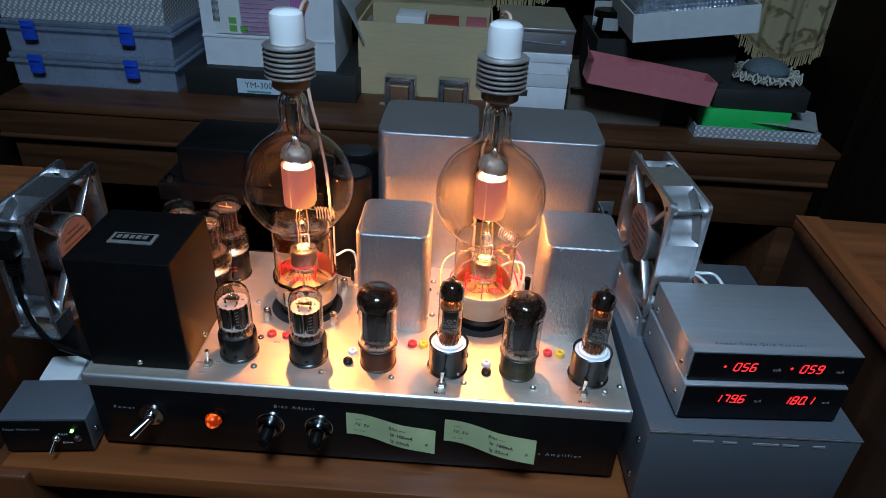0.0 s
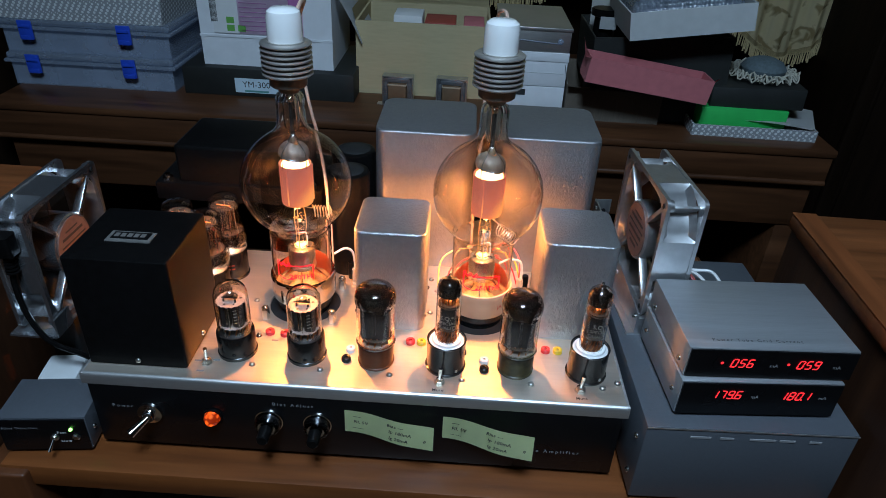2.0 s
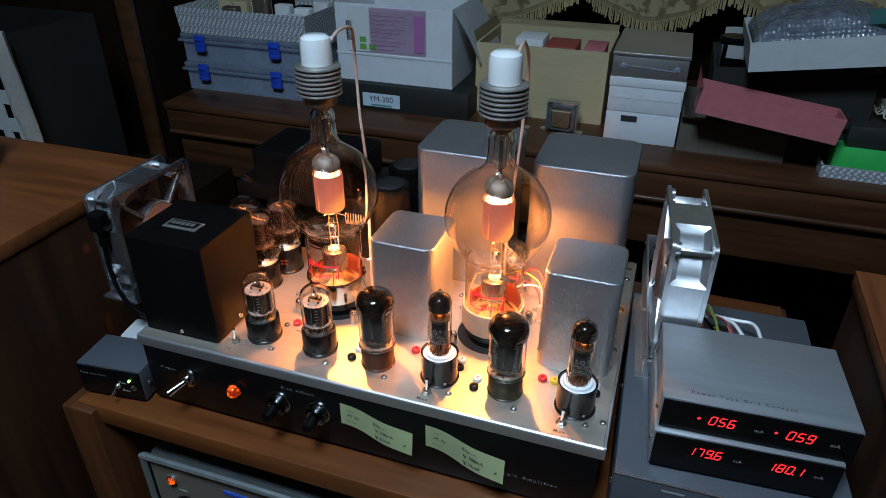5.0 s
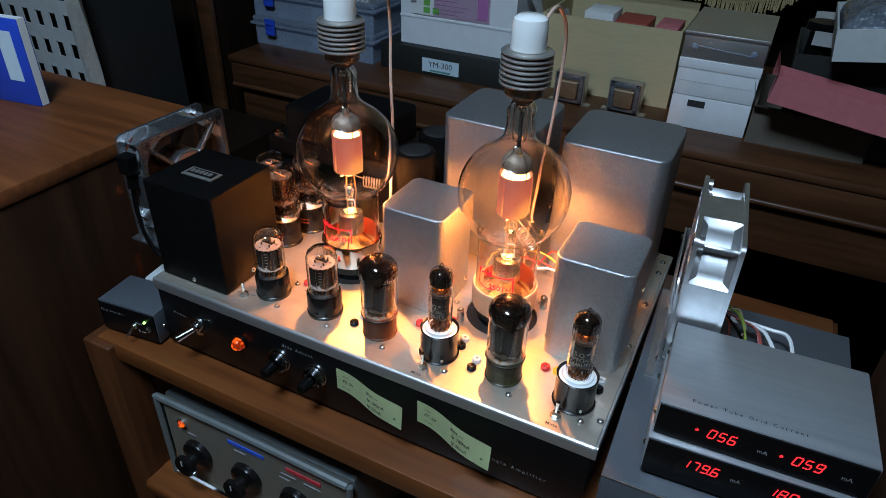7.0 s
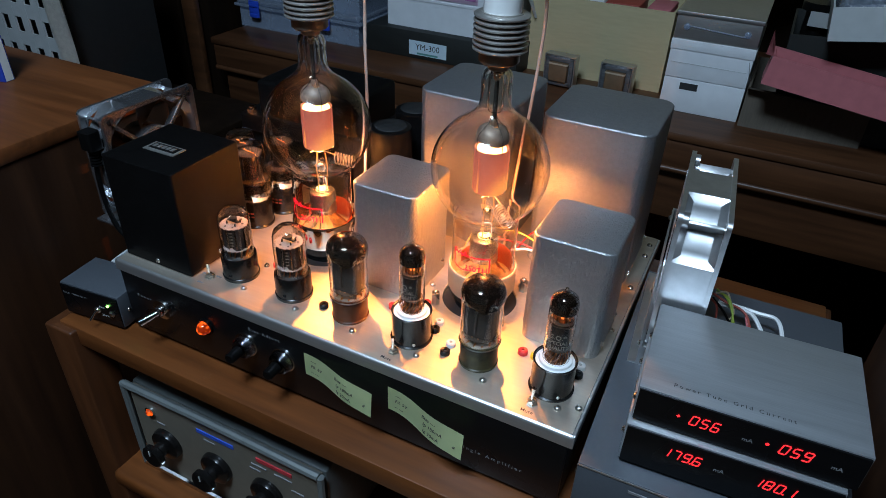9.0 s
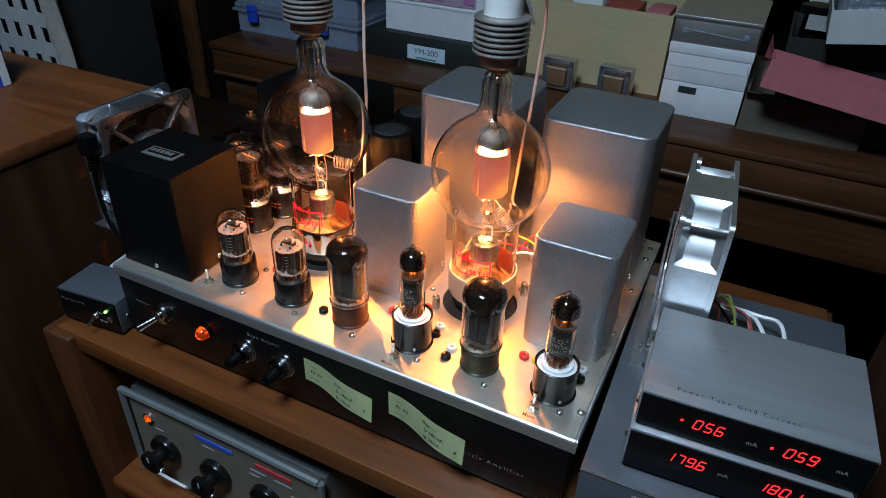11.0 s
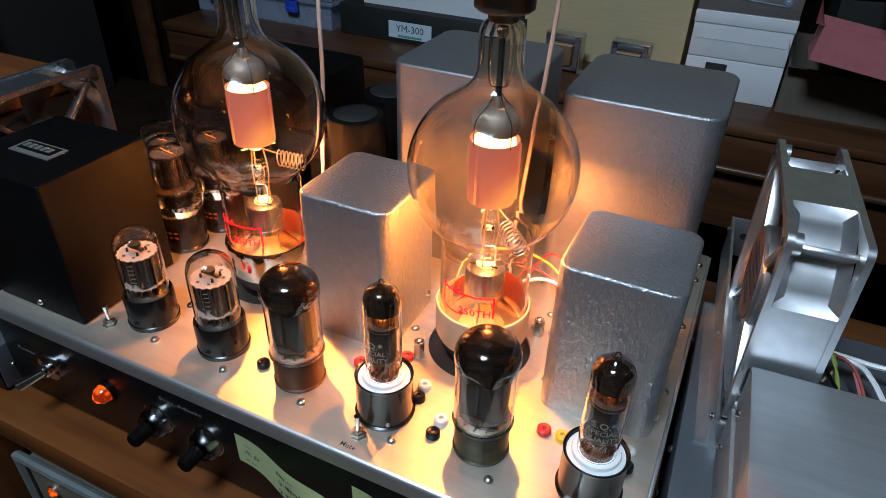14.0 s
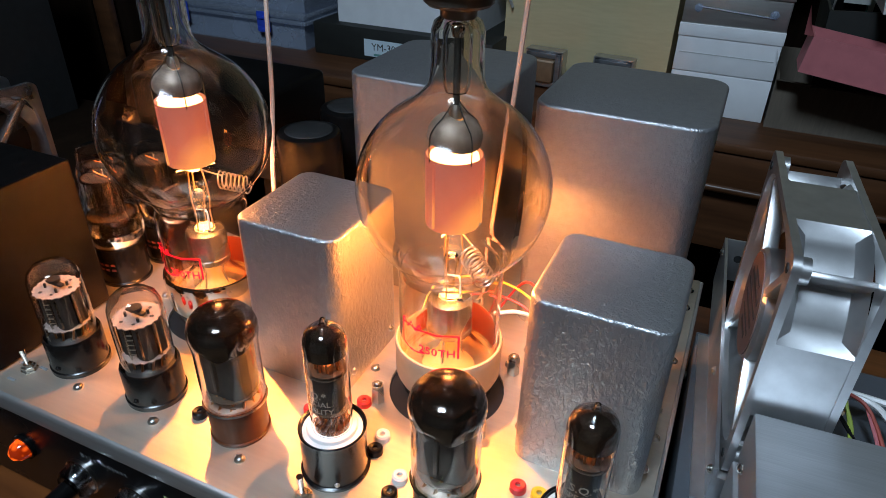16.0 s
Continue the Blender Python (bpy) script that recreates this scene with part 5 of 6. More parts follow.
for k, w in enumerate((0.024, 0.016, 0.030, 0.018, 0.014)):
    part("print_bar", box(0.036 + 0.024 * k, 0.036 + 0.024 * k + w * 0.7, -0.0006, 0, CZ - 0.0105, CZ - 0.0085), GREY_INK, ps)
for fx in (0.015, 0.155):
    for fy in (0.02, 0.235):
        part("foot", lathe([(0, 0), (0.008, 0), (0.008, 0.005), (0, 0.005)], 14), BLACK_MATT, ps, "", Matrix.Translation((fx, fy, 0)))

SEG = {"0": "abcdef", "1": "bc", "2": "abged", "4": "fgbc", "5": "afgcd", "7": "abc", "8": "abcdefg", "9": "abcfgd", "6": "afgedc"}


def digit(ch, w=0.0040, h=0.0076, t=0.0007):
    """The lit bars of one display character, each as a bmesh, leaning to the right."""
    bars = {"a": (0, h / 2, w, t), "g": (0, 0, w, t), "d": (0, -h / 2, w, t), "f": (-w / 2, h / 4, t, h / 2), "b": (w / 2, h / 4, t, h / 2), "e": (-w / 2, -h / 4, t, h / 2), "c": (w / 2, -h / 4, t, h / 2)}
    if ch == "+":
        spots = [(0, 0, 0.0026, 0.0008), (0, 0, 0.0008, 0.0026)]
    elif ch == ".":
        spots = [(0, -h / 2, 0.0010, 0.0010)]
    else:
        spots = [bars[s] for s in SEG[ch]]
    made = []
    for k, (cx, cy, bw, bh) in enumerate(spots):
        fx, fy = (0.82, 1) if bw > bh else (1, 0.82)
        bm = box(cx - bw / 2 * fx, cx + bw / 2 * fx, cy - bh / 2 * fy, cy + bh / 2 * fy, 0, 0.0004 + 0.00002 * k)
        for v in bm.verts:
            v.co.x += v.co.y * 0.22
        made.append(bm)
    return made


def meter(x, y, z, turn, w, d, h, text, readings, screws):
    ob = thing("digital_panel_meter", "brushed grey box with red glowing digits on black", "meter", pose(x, y, z, 0, 0, turn), "stacked meters")
    part("body", box(0, w, 0.0015, d, 0.0012, h, 0.0010), BRUSH, ob)
    part("front_window", box(0.0012, w - 0.0012, 0.0, 0.0016, 0.0018, h - 0.0012), BLACK_GLOSS, ob, "black glossy display window")
    for fx in (0.012, w - 0.012):
        for fy in (0.012, d - 0.012):
            part("foot", box(fx - 0.004, fx + 0.004, fy - 0.004, fy + 0.004, 0.0, 0.0014), BLACK_MATT, ob)
    for sy, sz in screws:
        part("screw", screw((0, sy, sz), 0.0026, (-1, 0, 0)), NICKEL, ob)
    if text:
        part("lettering", letters(text, 0.0046, Matrix.Translation((0.0565, 0.0115, h + 0.0003)), 1.45, bold=0.0), BLACK_INK, ob)
    for chars, x0, z0, unit in readings:
        cx = x0
        for c in chars:
            step = 0.0064 if c not in "+." else (0.0060 if c == "+" else 0.0)
            lit = digit(c)
            one = part("digit", lit[0], LED_RED, ob, "", Matrix.Translation((cx + (0.0048 if c != "+" else 0.001) - (0.003 if c == "." else 0), -0.0003, z0)) @ FRONT)
            for bm in lit[1:]:
                part("segment", bm, LED_RED, one)
            cx += step
        part("lettering", letters("mA", 0.0045, Matrix.Translation((unit, -0.0003, z0 - 0.002)) @ FRONT), GREY_INK, ob)


meter(0.4925, -0.002, 0.8395, 3.0, 0.1345, 0.096, 0.0290, "Power Tube Grid Current", [("+056", 0.0265, 0.0160, 0.069), ("+059", 0.0790, 0.0160, 0.119)], ((0.014, 0.008), (0.082, 0.008)))
meter(0.4915, -0.008, 0.8045, 3.5, 0.1310, 0.100, 0.0350, "", [("179.6", 0.0235, 0.0230, 0.061), ("180.1", 0.0790, 0.0230, 0.116)], ((0.014, 0.016), (0.088, 0.016)))


def fan(name, label, at, cast):
    """A square cast fan, axis along x, its label side at x = 0 facing -x."""
    ob = thing(name, label, "fan", at, "cooling fans")
    H, n, deep = 0.060, 48, 0.036
    def rounded(a):
        """The rim of the rounded square opening in a flange."""
        e = 0.0556 / (abs(math.cos(a)) ** 5 + abs(math.sin(a)) ** 5) ** 0.2
        return (e * math.cos(a), e * math.sin(a))
    def flange(x0, x1):
        bm = bmesh.new()
        corners = outline(-H, H, -H, H, 0.006, 11)
        sq = []
        for a, b in zip(corners, corners[1:] + corners[:1]):
            k = 12 if math.dist(a, b) > 0.05 else 1
            sq += [(a[0] + (b[0] - a[0]) * i / k, a[1] + (b[1] - a[1]) * i / k) for i in range(k)]
        hole = [rounded(math.atan2(b, a)) for a, b in sq]
        rings = []
        for x, pts in ((x0, sq), (x1, sq), (x1, hole), (x0, hole)):
            rings.append([bm.verts.new((x, a, b)) for a, b in pts])
        for a, b in zip(rings, rings[1:] + rings[:1]):
            for i in range(len(a)):
                j = (i + 1) % len(a)
                bm.faces.new((a[i], a[j], b[j], b[i]))
        return bm
    fl = part("flange", flange(0.0, 0.0035), cast, ob)
    part("flange", flange(deep - 0.0035, deep), cast, ob)
    # the corner pockets are hollowed between the flanges, with sloping side walls
    def body(slope, radius):
        pts = []
        for q in range(4):
            arc = [(radius * math.cos(radians(a)), radius * math.sin(radians(a))) for a in (28.5, 33, 37.5, 42, 45, 48, 52.5, 57, 61.5)]
            seq = [(0.0590, -0.0200), (0.0590, -0.0100), (0.0590, 0.0), (0.0590, 0.0100), (0.0590, 0.0200), slope] + arc + [(slope[1], slope[0])]
            c, s = math.cos(q * math.pi / 2), math.sin(q * math.pi / 2)
            pts += [(a * c - b * s, a * s + b * c) for a, b in seq]
        return pts
    low, high = body((0.0540, 0.0242), 0.0592), body((0.0586, 0.0215), 0.0655)
    bm = bmesh.new()
    stations = ((0.0034, high), (0.0085, low), (deep - 0.0085, low), (deep - 0.0034, high))
    rings = [[bm.verts.new((x, a, b)) for a, b in pts] for x, pts in stations]
    # inside, the throat opens out of a circle into the pockets
    for x, most in ((deep - 0.0034, 0.0640), (deep - 0.0085, 0.0563), (0.0085, 0.0563), (0.0034, 0.0640)):
        ring = []
        for a, b in low:
            e = min(most, math.hypot(*rounded(math.atan2(b, a))))
            ring.append(bm.verts.new((x, e * a / math.hypot(a, b), e * b / math.hypot(a, b))))
        rings.append(ring)
    for a, b in zip(rings, rings[1:] + rings[:1]):
        for i in range(len(a)):
            j = (i + 1) % len(a)
            bm.faces.new((a[i], a[j], b[j], b[i]))
    part("barrel", bm, cast, ob, "cast body with recessed corners")
    for sy in (-1, 1):
        for sz in (-1, 1):
            part("corner_rib", box(0.0034, deep - 0.0034, -0.0013, 0.0013, 0.0575, 0.0725, 0.0004), cast, ob, "", pose(0, 0, 0, math.degrees(math.atan2(-sy, sz)), 0, 0))
            part("corner_boss", lathe([(0.0024, 0.0), (0.0056, 0.0), (0.0056, 0.0075), (0.0024, 0.0075)], 16, loop=True), cast, ob, "", pose(0.0, sy * 0.0525, sz * 0.0525, 0, 90, 0))
            part("mount_hole", lathe([(0.0, 0.0005), (0.0022, 0.0005), (0.0022, 0), (0, 0)], 12), BLACK_MATT, fl, "", Matrix.Translation((0.0, sy * 0.0525, sz * 0.0525)) @ pose(0, 0, 0, 0, -90, 0))
    hub = part("motor_hub", lathe([(0, 0.0), (0.0275, 0.0), (0.0290, -0.0015), (0.0290, -0.030), (0, -0.030)], 36), cast, ob, "", Matrix.Translation((0.0012, 0, 0)) @ pose(0, 0, 0, 0, -90, 0))
    part("label", lathe([(0, 0.0006), (0.0262, 0.0006), (0.0262, 0.0001), (0, 0.0001)], 36), DISC_LABEL, hub, "round copper-brown label with dark print")
    for k, (lx, lz, lw) in enumerate(((0, 0.015, 0.02), (0, 0.009, 0.034), (0, 0.003, 0.04), (0, -0.004, 0.036), (0, -0.010, 0.03), (0, -0.016, 0.018))):
        part("print_bar", box(lz, lz + 0.0016 + 0.001 * (k % 2), -lw / 2, lw / 2, 0.0006, 0.0008), BLACK_INK, hub)
    for k in range(4):
        a = radians(45 + 90 * k)
        part("strut", box(0.0015, 0.0090, -0.0022, 0.0022, 0.0270, 0.0670, 0.0006), cast, ob, "", pose(0, 0, 0, math.degrees(a), 0, 0))
    for k in range(5):
        a0 = 2 * math.pi * k / 5
        def place(u, v, a0=a0):
            r, a = 0.028 + 0.026 * u, a0 + v * 0.85 + 0.15 * u
            return (0.012 + 0.018 * v, r * math.cos(a), r * math.sin(a))
        part("blade", sheet(4, 6, place, 0.001), BLACK_MATT, ob)
    return ob


fan("cooling_fan", "square cast aluminium fan on a bracket beside the tubes", pose(0.4785, 0.157, 0.8825, 0, 0, 4.5), CAST)
lf = fan("cooling_fan", "square cast aluminium fan with a black plug and cord", pose(-0.0540, 0.1220, 0.8500, 0, 0, 179.5), CAST_DARK)
part("plug", can(-0.0085, 0.0085, -0.0075, 0.0075, 0.0, 0.020, 0.003, 0.002), BLACK_SATIN, lf, "black moulded plug", pose(0.020, 0.0630, 0.043, 180))
bmx = bmesh.new()
for k in range(5):
    lathe([(0, 0), (0.0058 - 0.0003 * k, 0), (0.0058 - 0.0003 * k, 0.0018), (0, 0.0018)], 12, bmx)
    bmesh.ops.translate(bmx, vec=(0, 0, -0.0032), verts=bmx.verts)
part("strain_relief", bmx, BLACK_SATIN, lf, "", pose(0.020, 0.0630, 0.022))
part("cord", cable([(0.020, 0.0630, 0.010), (0.022, 0.064, -0.010), (0.018, 0.066, -0.040), (0.004, 0.068, -0.066), (-0.020, 0.062, -0.085), (-0.035, 0.05, -0.110), (-0.03, 0.03, -0.1335)], 0.0026, 8, 6), BLACK_SATIN, lf)
part("foot_plate", box(-0.002, 0.042, -0.060, 0.066, -0.0645, -0.0625), CAST_DARK, lf)
part("side_plate", box(-0.003, -0.001, 0.040, 0.064, -0.0645, -0.045), CAST_DARK, lf)
part("post", box(0.004, 0.034, -0.055, 0.03, -0.1350, -0.0645, 0.002), BLACK_MATT, lf)

br = thing("fan_bracket", "bent aluminium bracket holding the fan on the case", "bracket", pose(0.4735, 0.095, 0.803, 0, 0, 4.5))
bm = bmesh.new()
pr = [(0.0, 0.0), (0.140, 0.0), (0.190, 0.012), (0.190, 0.046), (0.176, 0.046), (0.0, 0.024)]
fa, fb = [[bm.verts.new((x, a, b)) for a, b in pr] for x in (0.0066, 0.0084)]
bm.faces.new(fa), bm.faces.new(list(reversed(fb)))
for i in range(6):
    bm.faces.new((fa[i], fb[i], fb[(i + 1) % 6], fa[(i + 1) % 6]))
part("upright_plate", bm, CAST, br)
part("foot_plate", box(0.0, 0.0066, 0.0, 0.134, 0.0, 0.0018), CAST, br)
part("tab", box(0.0084, 0.0260, 0.1882, 0.1900, 0.014, 0.046, 0.0005), CAST, br, "bent tab with a hole")
part("tab_hole", lathe([(0, 0.0003), (0.0028, 0.0003), (0.0028, 0), (0, 0)], 14), BLACK_MATT, br, "", Matrix.Translation((0.0180, 0.1882, 0.032)) @ FRONT)
part("fan_rest", box(0.0084, 0.050, 0.0, 0.126, 0.0, 0.0185), CAST, br)
for y, z in ((0.006, 0.017), (0.075, 0.022), (0.180, 0.040)):
    part("screw", screw((0.0066, y, z), 0.0026, (-1, 0, 0)), NICKEL, br)

def fan_wire(label, material, r, points):
    ob = thing("fan_wire", label, "wire", (0.540, 0.176, 0.803), "fan wires")
    part("strand", cable(points, r, 6, 6), material, ob)


fan_wire("thin yellow-green wire drooping from the fan onto the case", GREEN_PL, 0.0009, [(-0.016, 0.014, 0.026), (-0.006, 0.008, 0.028), (0.001, -0.004, 0.021), (0.004, -0.026, 0.010), (0.0045, -0.050, 0.002)])
fan_wire("thin yellow-green wire looping back under the fan", GREEN_PL, 0.0009, [(-0.016, 0.016, 0.028), (-0.005, 0.006, 0.026), (0.004, -0.014, 0.016), (0.000, -0.034, 0.007), (-0.014, -0.042, 0.004), (-0.030, -0.046, 0.002)])
fan_wire("dark brown wire bent down behind the meter", DULL_RED_INK, 0.0011, [(-0.018, 0.012, 0.025), (-0.006, 0.006, 0.024), (0.010, 0.004, 0.020), (0.018, -0.014, 0.014), (0.024, -0.040, 0.004), (0.026, -0.052, 0.002)])
fan_wire("dark red wire beside the yellow-green pair", DULL_RED_INK, 0.0010, [(-0.018, 0.008, 0.022), (-0.012, -0.004, 0.022), (-0.011, -0.024, 0.012), (-0.016, -0.046, 0.002)])
fan_wire("black wire bent down behind the meter", BLACK_SATIN, 0.0011, [(-0.017, 0.010, 0.022), (-0.004, -0.006, 0.019), (0.010, -0.028, 0.010), (0.016, -0.050, 0.002)])
fan_wire("pinkish red wire falling behind the meter", PINK_CARD, 0.0010, [(0.012, 0.002, 0.018), (0.017, -0.018, 0.012), (0.020, -0.038, 0.005), (0.021, -0.052, 0.002)])
fan_wire("thick white mains wire bent over the case", WHITE_PL, 0.0018, [(-0.012, 0.010, 0.018), (0.012, 0.008, 0.019), (0.022, -0.004, 0.018), (0.034, -0.026, 0.009), (0.041, -0.046, 0.002)])
fan_wire("thick white mains wire in a wide bend over the case", WHITE_PL, 0.0018, [(-0.012, 0.014, 0.018), (0.020, 0.012, 0.018), (0.036, 0.008, 0.019), (0.043, -0.012, 0.013), (0.046, -0.034, 0.007), (0.044, -0.050, 0.002)])
fan_wire("pale twisted wire ends knotted at the fan's terminal", CREAM, 0.0008, [(-0.016, 0.012, 0.026), (-0.008, 0.012, 0.030), (-0.003, 0.006, 0.026), (0.002, 0.000, 0.018), (-0.004, -0.010, 0.012)])

# ---- small drive unit beside the amplifier ----
sb = thing("drive_unit_box", "small grey box with black front, toggle and green LED", "control box", pose(-0.0385, -0.0135, TOP, 0, 0, 6))
part("cover", box(-0.037, 0.037, 0.0015, 0.050, 0.003, 0.041, 0.001), CASE, sb)
part("front_panel", box(-0.036, 0.036, 0.0, 0.0016, 0.004, 0.039), BLACK_GLOSS, sb)
part("led", lathe([(0, 0.0022), (0.0012, 0.0018), (0.0015, 0), (0, 0)], 12), LED_GREEN, sb, "lit green LED", Matrix.Translation((0.0235, 0, 0.0285)) @ FRONT)
tg = part("toggle", lathe([(0, 0.003), (0.0026, 0.003), (0.0036, 0.0015), (0.0036, 0), (0, 0)], 10), NICKEL, sb, "", Matrix.Translation((0.0085, 0, 0.0195)) @ FRONT)
part("bat", rod((0, 0, 0.003), (-0.002, -0.007, 0.011), 0.0010, 0.0014, 8), CHROME, tg)
part("nut", lathe([(0, 0.0025), (0.0022, 0.0025), (0.0036, 0.0012), (0.0036, 0), (0, 0)], 6), NICKEL, sb, "", Matrix.Translation((0.0265, 0, 0.0195)) @ FRONT)
part("lettering", letters("Filter Drive Unit", 0.0036, Matrix.Translation((-0.0185, -0.0004, 0.0305)) @ FRONT, 1.2), GREY_INK, sb)
part("lettering", letters("Fast", 0.0040, Matrix.Translation((0.0150, -0.0004, 0.0245)) @ FRONT, 1.2), WHITE_INK, sb)
part("lettering", letters("Slow", 0.0040, Matrix.Translation((0.0170, -0.0004, 0.0145)) @ FRONT, 1.2), WHITE_INK, sb)
part("screw", screw((0.037, 0.012, 0.020), 0.0022, (1, 0, 0)), NICKEL, sb)
for fx in (-0.03, 0.03):
    for fy in (0.008, 0.042):
        part("foot", box(fx - 0.003, fx + 0.003, fy - 0.003, fy + 0.003, 0.0, 0.0032), BLACK_MATT, sb)
ad = thing("mains_adapter", "pale grey plug-in adapter lying behind the small box", "adapter", pose(-0.062, 0.062, TOP, 0, 0, 8))
part("housing", box(-0.018, 0.018, -0.015, 0.020, 0.0, 0.030, 0.003), GREY_CARD, ad)
part("cord", cable([(0.018, 0.0, 0.012), (0.032, 0.004, 0.008), (0.040, 0.016, 0.004), (0.044, 0.04, 0.003)], 0.002), BLACK_SATIN, ad)

# ---- boxes along the rear cabinet ----


def parts_case(x0, x1, y0, y1, z0, h):
    ob = thing("parts_case", "cloudy clear plastic parts case with blue latches", "storage box", ((x0 + x1) / 2, (y0 + y1) / 2, z0), "stacked parts cases")
    w, d = (x1 - x0) / 2, (y1 - y0) / 2
    part("tray", tray(-w + 0.005, w - 0.005, -d + 0.005, d - 0.005, 0.0, h * 0.70, 0.0018), CLEAR_BOX, ob)
    part("lid", box(-w, w, -d, d, h * 0.80, h, 0.005), CLEAR_BOX, ob)
    part("rim", box(-w - 0.003, w + 0.003, -d - 0.003, d + 0.003, h * 0.70, h * 0.80, 0.0015), CLEAR_BOX, ob)
    for lx in (-w * 0.66, w * 0.48):
        la = part("latch", box(lx - 0.013, lx + 0.013, -d - 0.007, -d - 0.0032, h * 0.42, h * 0.98, 0.0016), BLUE_PL, ob, "blue plastic latch")
        part("tab", box(lx - 0.010, lx + 0.010, -d - 0.009, -d - 0.006, h * 0.42, h * 0.55, 0.001), BLUE_PL, la)
        part("clip", box(lx - 0.010, lx + 0.010, -d - 0.0095, -d - 0.0072, h * 0.78, h * 0.86, 0.0008), BLUE_PL, la)
    for k in (1, 2, 3):
        x = -w + 0.008 + (2 * w - 0.016) * (k / 4 + (0.03 if k == 1 else 0))
        part("divider", box(x - 0.001, x + 0.001, -d + 0.007, d - 0.007, 0.003, h * 0.66), CLEAR_BOX, ob)
    for k in range(6):
        x, y = random.uniform(-w * 0.85, w * 0.8), random.uniform(-d * 0.75, -d * 0.2)
        part("content", box(x - 0.010, x + 0.010, y - 0.006, y + 0.006, 0.003, 0.010 + 0.006 * (k % 3), 0.002), (COIL, DULL_RED_INK, IRON, PAPER)[k % 4], ob)
    return ob


parts_case(-0.549, -0.234, 0.795, 1.00, SHELF, 0.061), parts_case(-0.548, -0.232, 0.797, 1.00, SHELF + 0.061, 0.061)
ob = thing("patterned_tray", "lattice-patterned paper tray full of small odds and ends", "tray", (-0.388, 0.90, SHELF + 0.122))
part("tray", tray(-0.155, 0.145, -0.10, 0.10, 0.0, 0.052, 0.003, 0.004), PATTERN, ob)
for k in range(16):
    cx, cy = random.uniform(-0.13, 0.12), random.uniform(-0.07, 0.07)
    part("oddment", can(cx - 0.018, cx + 0.018, cy - 0.012, cy + 0.012, 0.004, 0.045 + 0.02 * random.random(), 0.005, 0.003), (BLACK_SATIN, WHITE_PL, BRONZE, PAPER, OLIVE_CARD)[k % 5], ob)

ob = thing("flat_black_box", "flat black box with a pale blue label under a carton", "box", (-0.060, 0.90, SHELF))
part("body", box(-0.161, 0.161, -0.10, 0.11, 0.0, 0.052, 0.0015), BLACK_CARD, ob)
lb = part("label", box(-0.063, 0.018, -0.1012, -0.10, 0.008, 0.035), LABEL_BLUE, ob, "pale blue paper label")
part("lettering", letters("YM-300", 0.0165, Matrix.Translation((-0.0225, -0.1015, 0.0235)) @ FRONT, bold=0.0), BLACK_INK, lb)
part("print_bar", box(-0.045, 0.0, -0.1014, -0.1012, 0.0095, 0.0130), TEAL, lb)

ob = thing("white_carton", "white shipping carton with a mauve slip and open flap", "carton", (-0.062, 0.91, SHELF + 0.052))
part("body", tray(-0.122, 0.122, -0.088, 0.10, 0.0, 0.150, 0.003), WHITE_CARD, ob)
part("lid_edge", box(-0.1235, 0.1235, -0.0895, -0.088, 0.052, 0.056), WHITE_CARD, ob)
part("open_flap", sheet(8, 4, lambda u, v: (0.1215 + 0.050 * u, -0.088 + 0.16 * v + 0.03 * u, 0.150 - 0.075 * u - 0.03 * u * u), 0.002), WHITE_CARD, ob)
part("rear_flap", sheet(6, 2, lambda u, v: (-0.12 + 0.24 * u, 0.10 + 0.01 * v, 0.150 + 0.07 * v), 0.002), WHITE_CARD, ob)
sl = part("address_slip", sheet(10, 6, lambda u, v: (-0.095 + 0.165 * u, -0.0895 - 0.0006 * math.sin(3 * u), 0.060 + 0.085 * v), 0.0004), SLIP, ob, "mauve printed slip")
part("slip_margin", box(-0.095, -0.048, -0.0908, -0.0902, 0.060, 0.145), PAPER, sl)
for k in range(9):
    part("print_bar", box(-0.045, -0.045 + 0.05 + 0.012 * (k % 3), -0.0912, -0.0906, 0.066 + 0.008 * k, 0.0672 + 0.008 * k), SLIP2, sl)
part("stamp", box(0.045, 0.066, -0.0914, -0.0908, 0.066, 0.134), SLIP2, sl)
for k in range(7):
    part("barcode_bar", box(-0.098 + 0.0018 * k, -0.0970 + 0.0018 * k, -0.0912, -0.0906, 0.080, 0.118), BLACK_INK, sl)
for k in range(3):
    part("green_mark", box(-0.070 + 0.020 * (k % 2), -0.056 + 0.020 * (k % 2), -0.0912, -0.0906, 0.064 + 0.014 * (k // 2), 0.075 + 0.014 * (k // 2)), GREEN_INK, sl)

ob = thing("olive_carton", "open olive-tan cardboard carton holding small boxes", "carton", (0.2235, 0.945, SHELF))
part("body", tray(-0.127, 0.127, -0.082, 0.10, 0.0, 0.138, 0.004), OLIVE_CARD, ob)
part("left_flap", sheet(4, 2, lambda u, v: (-0.127 - 0.006 * u, -0.080 + 0.17 * v, 0.138 + 0.020 * u), 0.002), OLIVE_CARD, ob)
part("rear_flap", sheet(4, 2, lambda u, v: (-0.125 + 0.25 * u, 0.10 + 0.012 * v, 0.138 + 0.012 * v), 0.002), OLIVE_CARD, ob)
part("inner_box", box(-0.06, -0.005, -0.04, 0.03, 0.01, 0.142, 0.002), PAPER, ob)
part("inner_box", box(0.0, 0.06, -0.05, 0.03, 0.01, 0.134, 0.002), DULL_RED_INK, ob)
part("inner_box", box(0.075, 0.115, -0.06, 0.02, 0.01, 0.136, 0.002), PINK_CARD, ob)


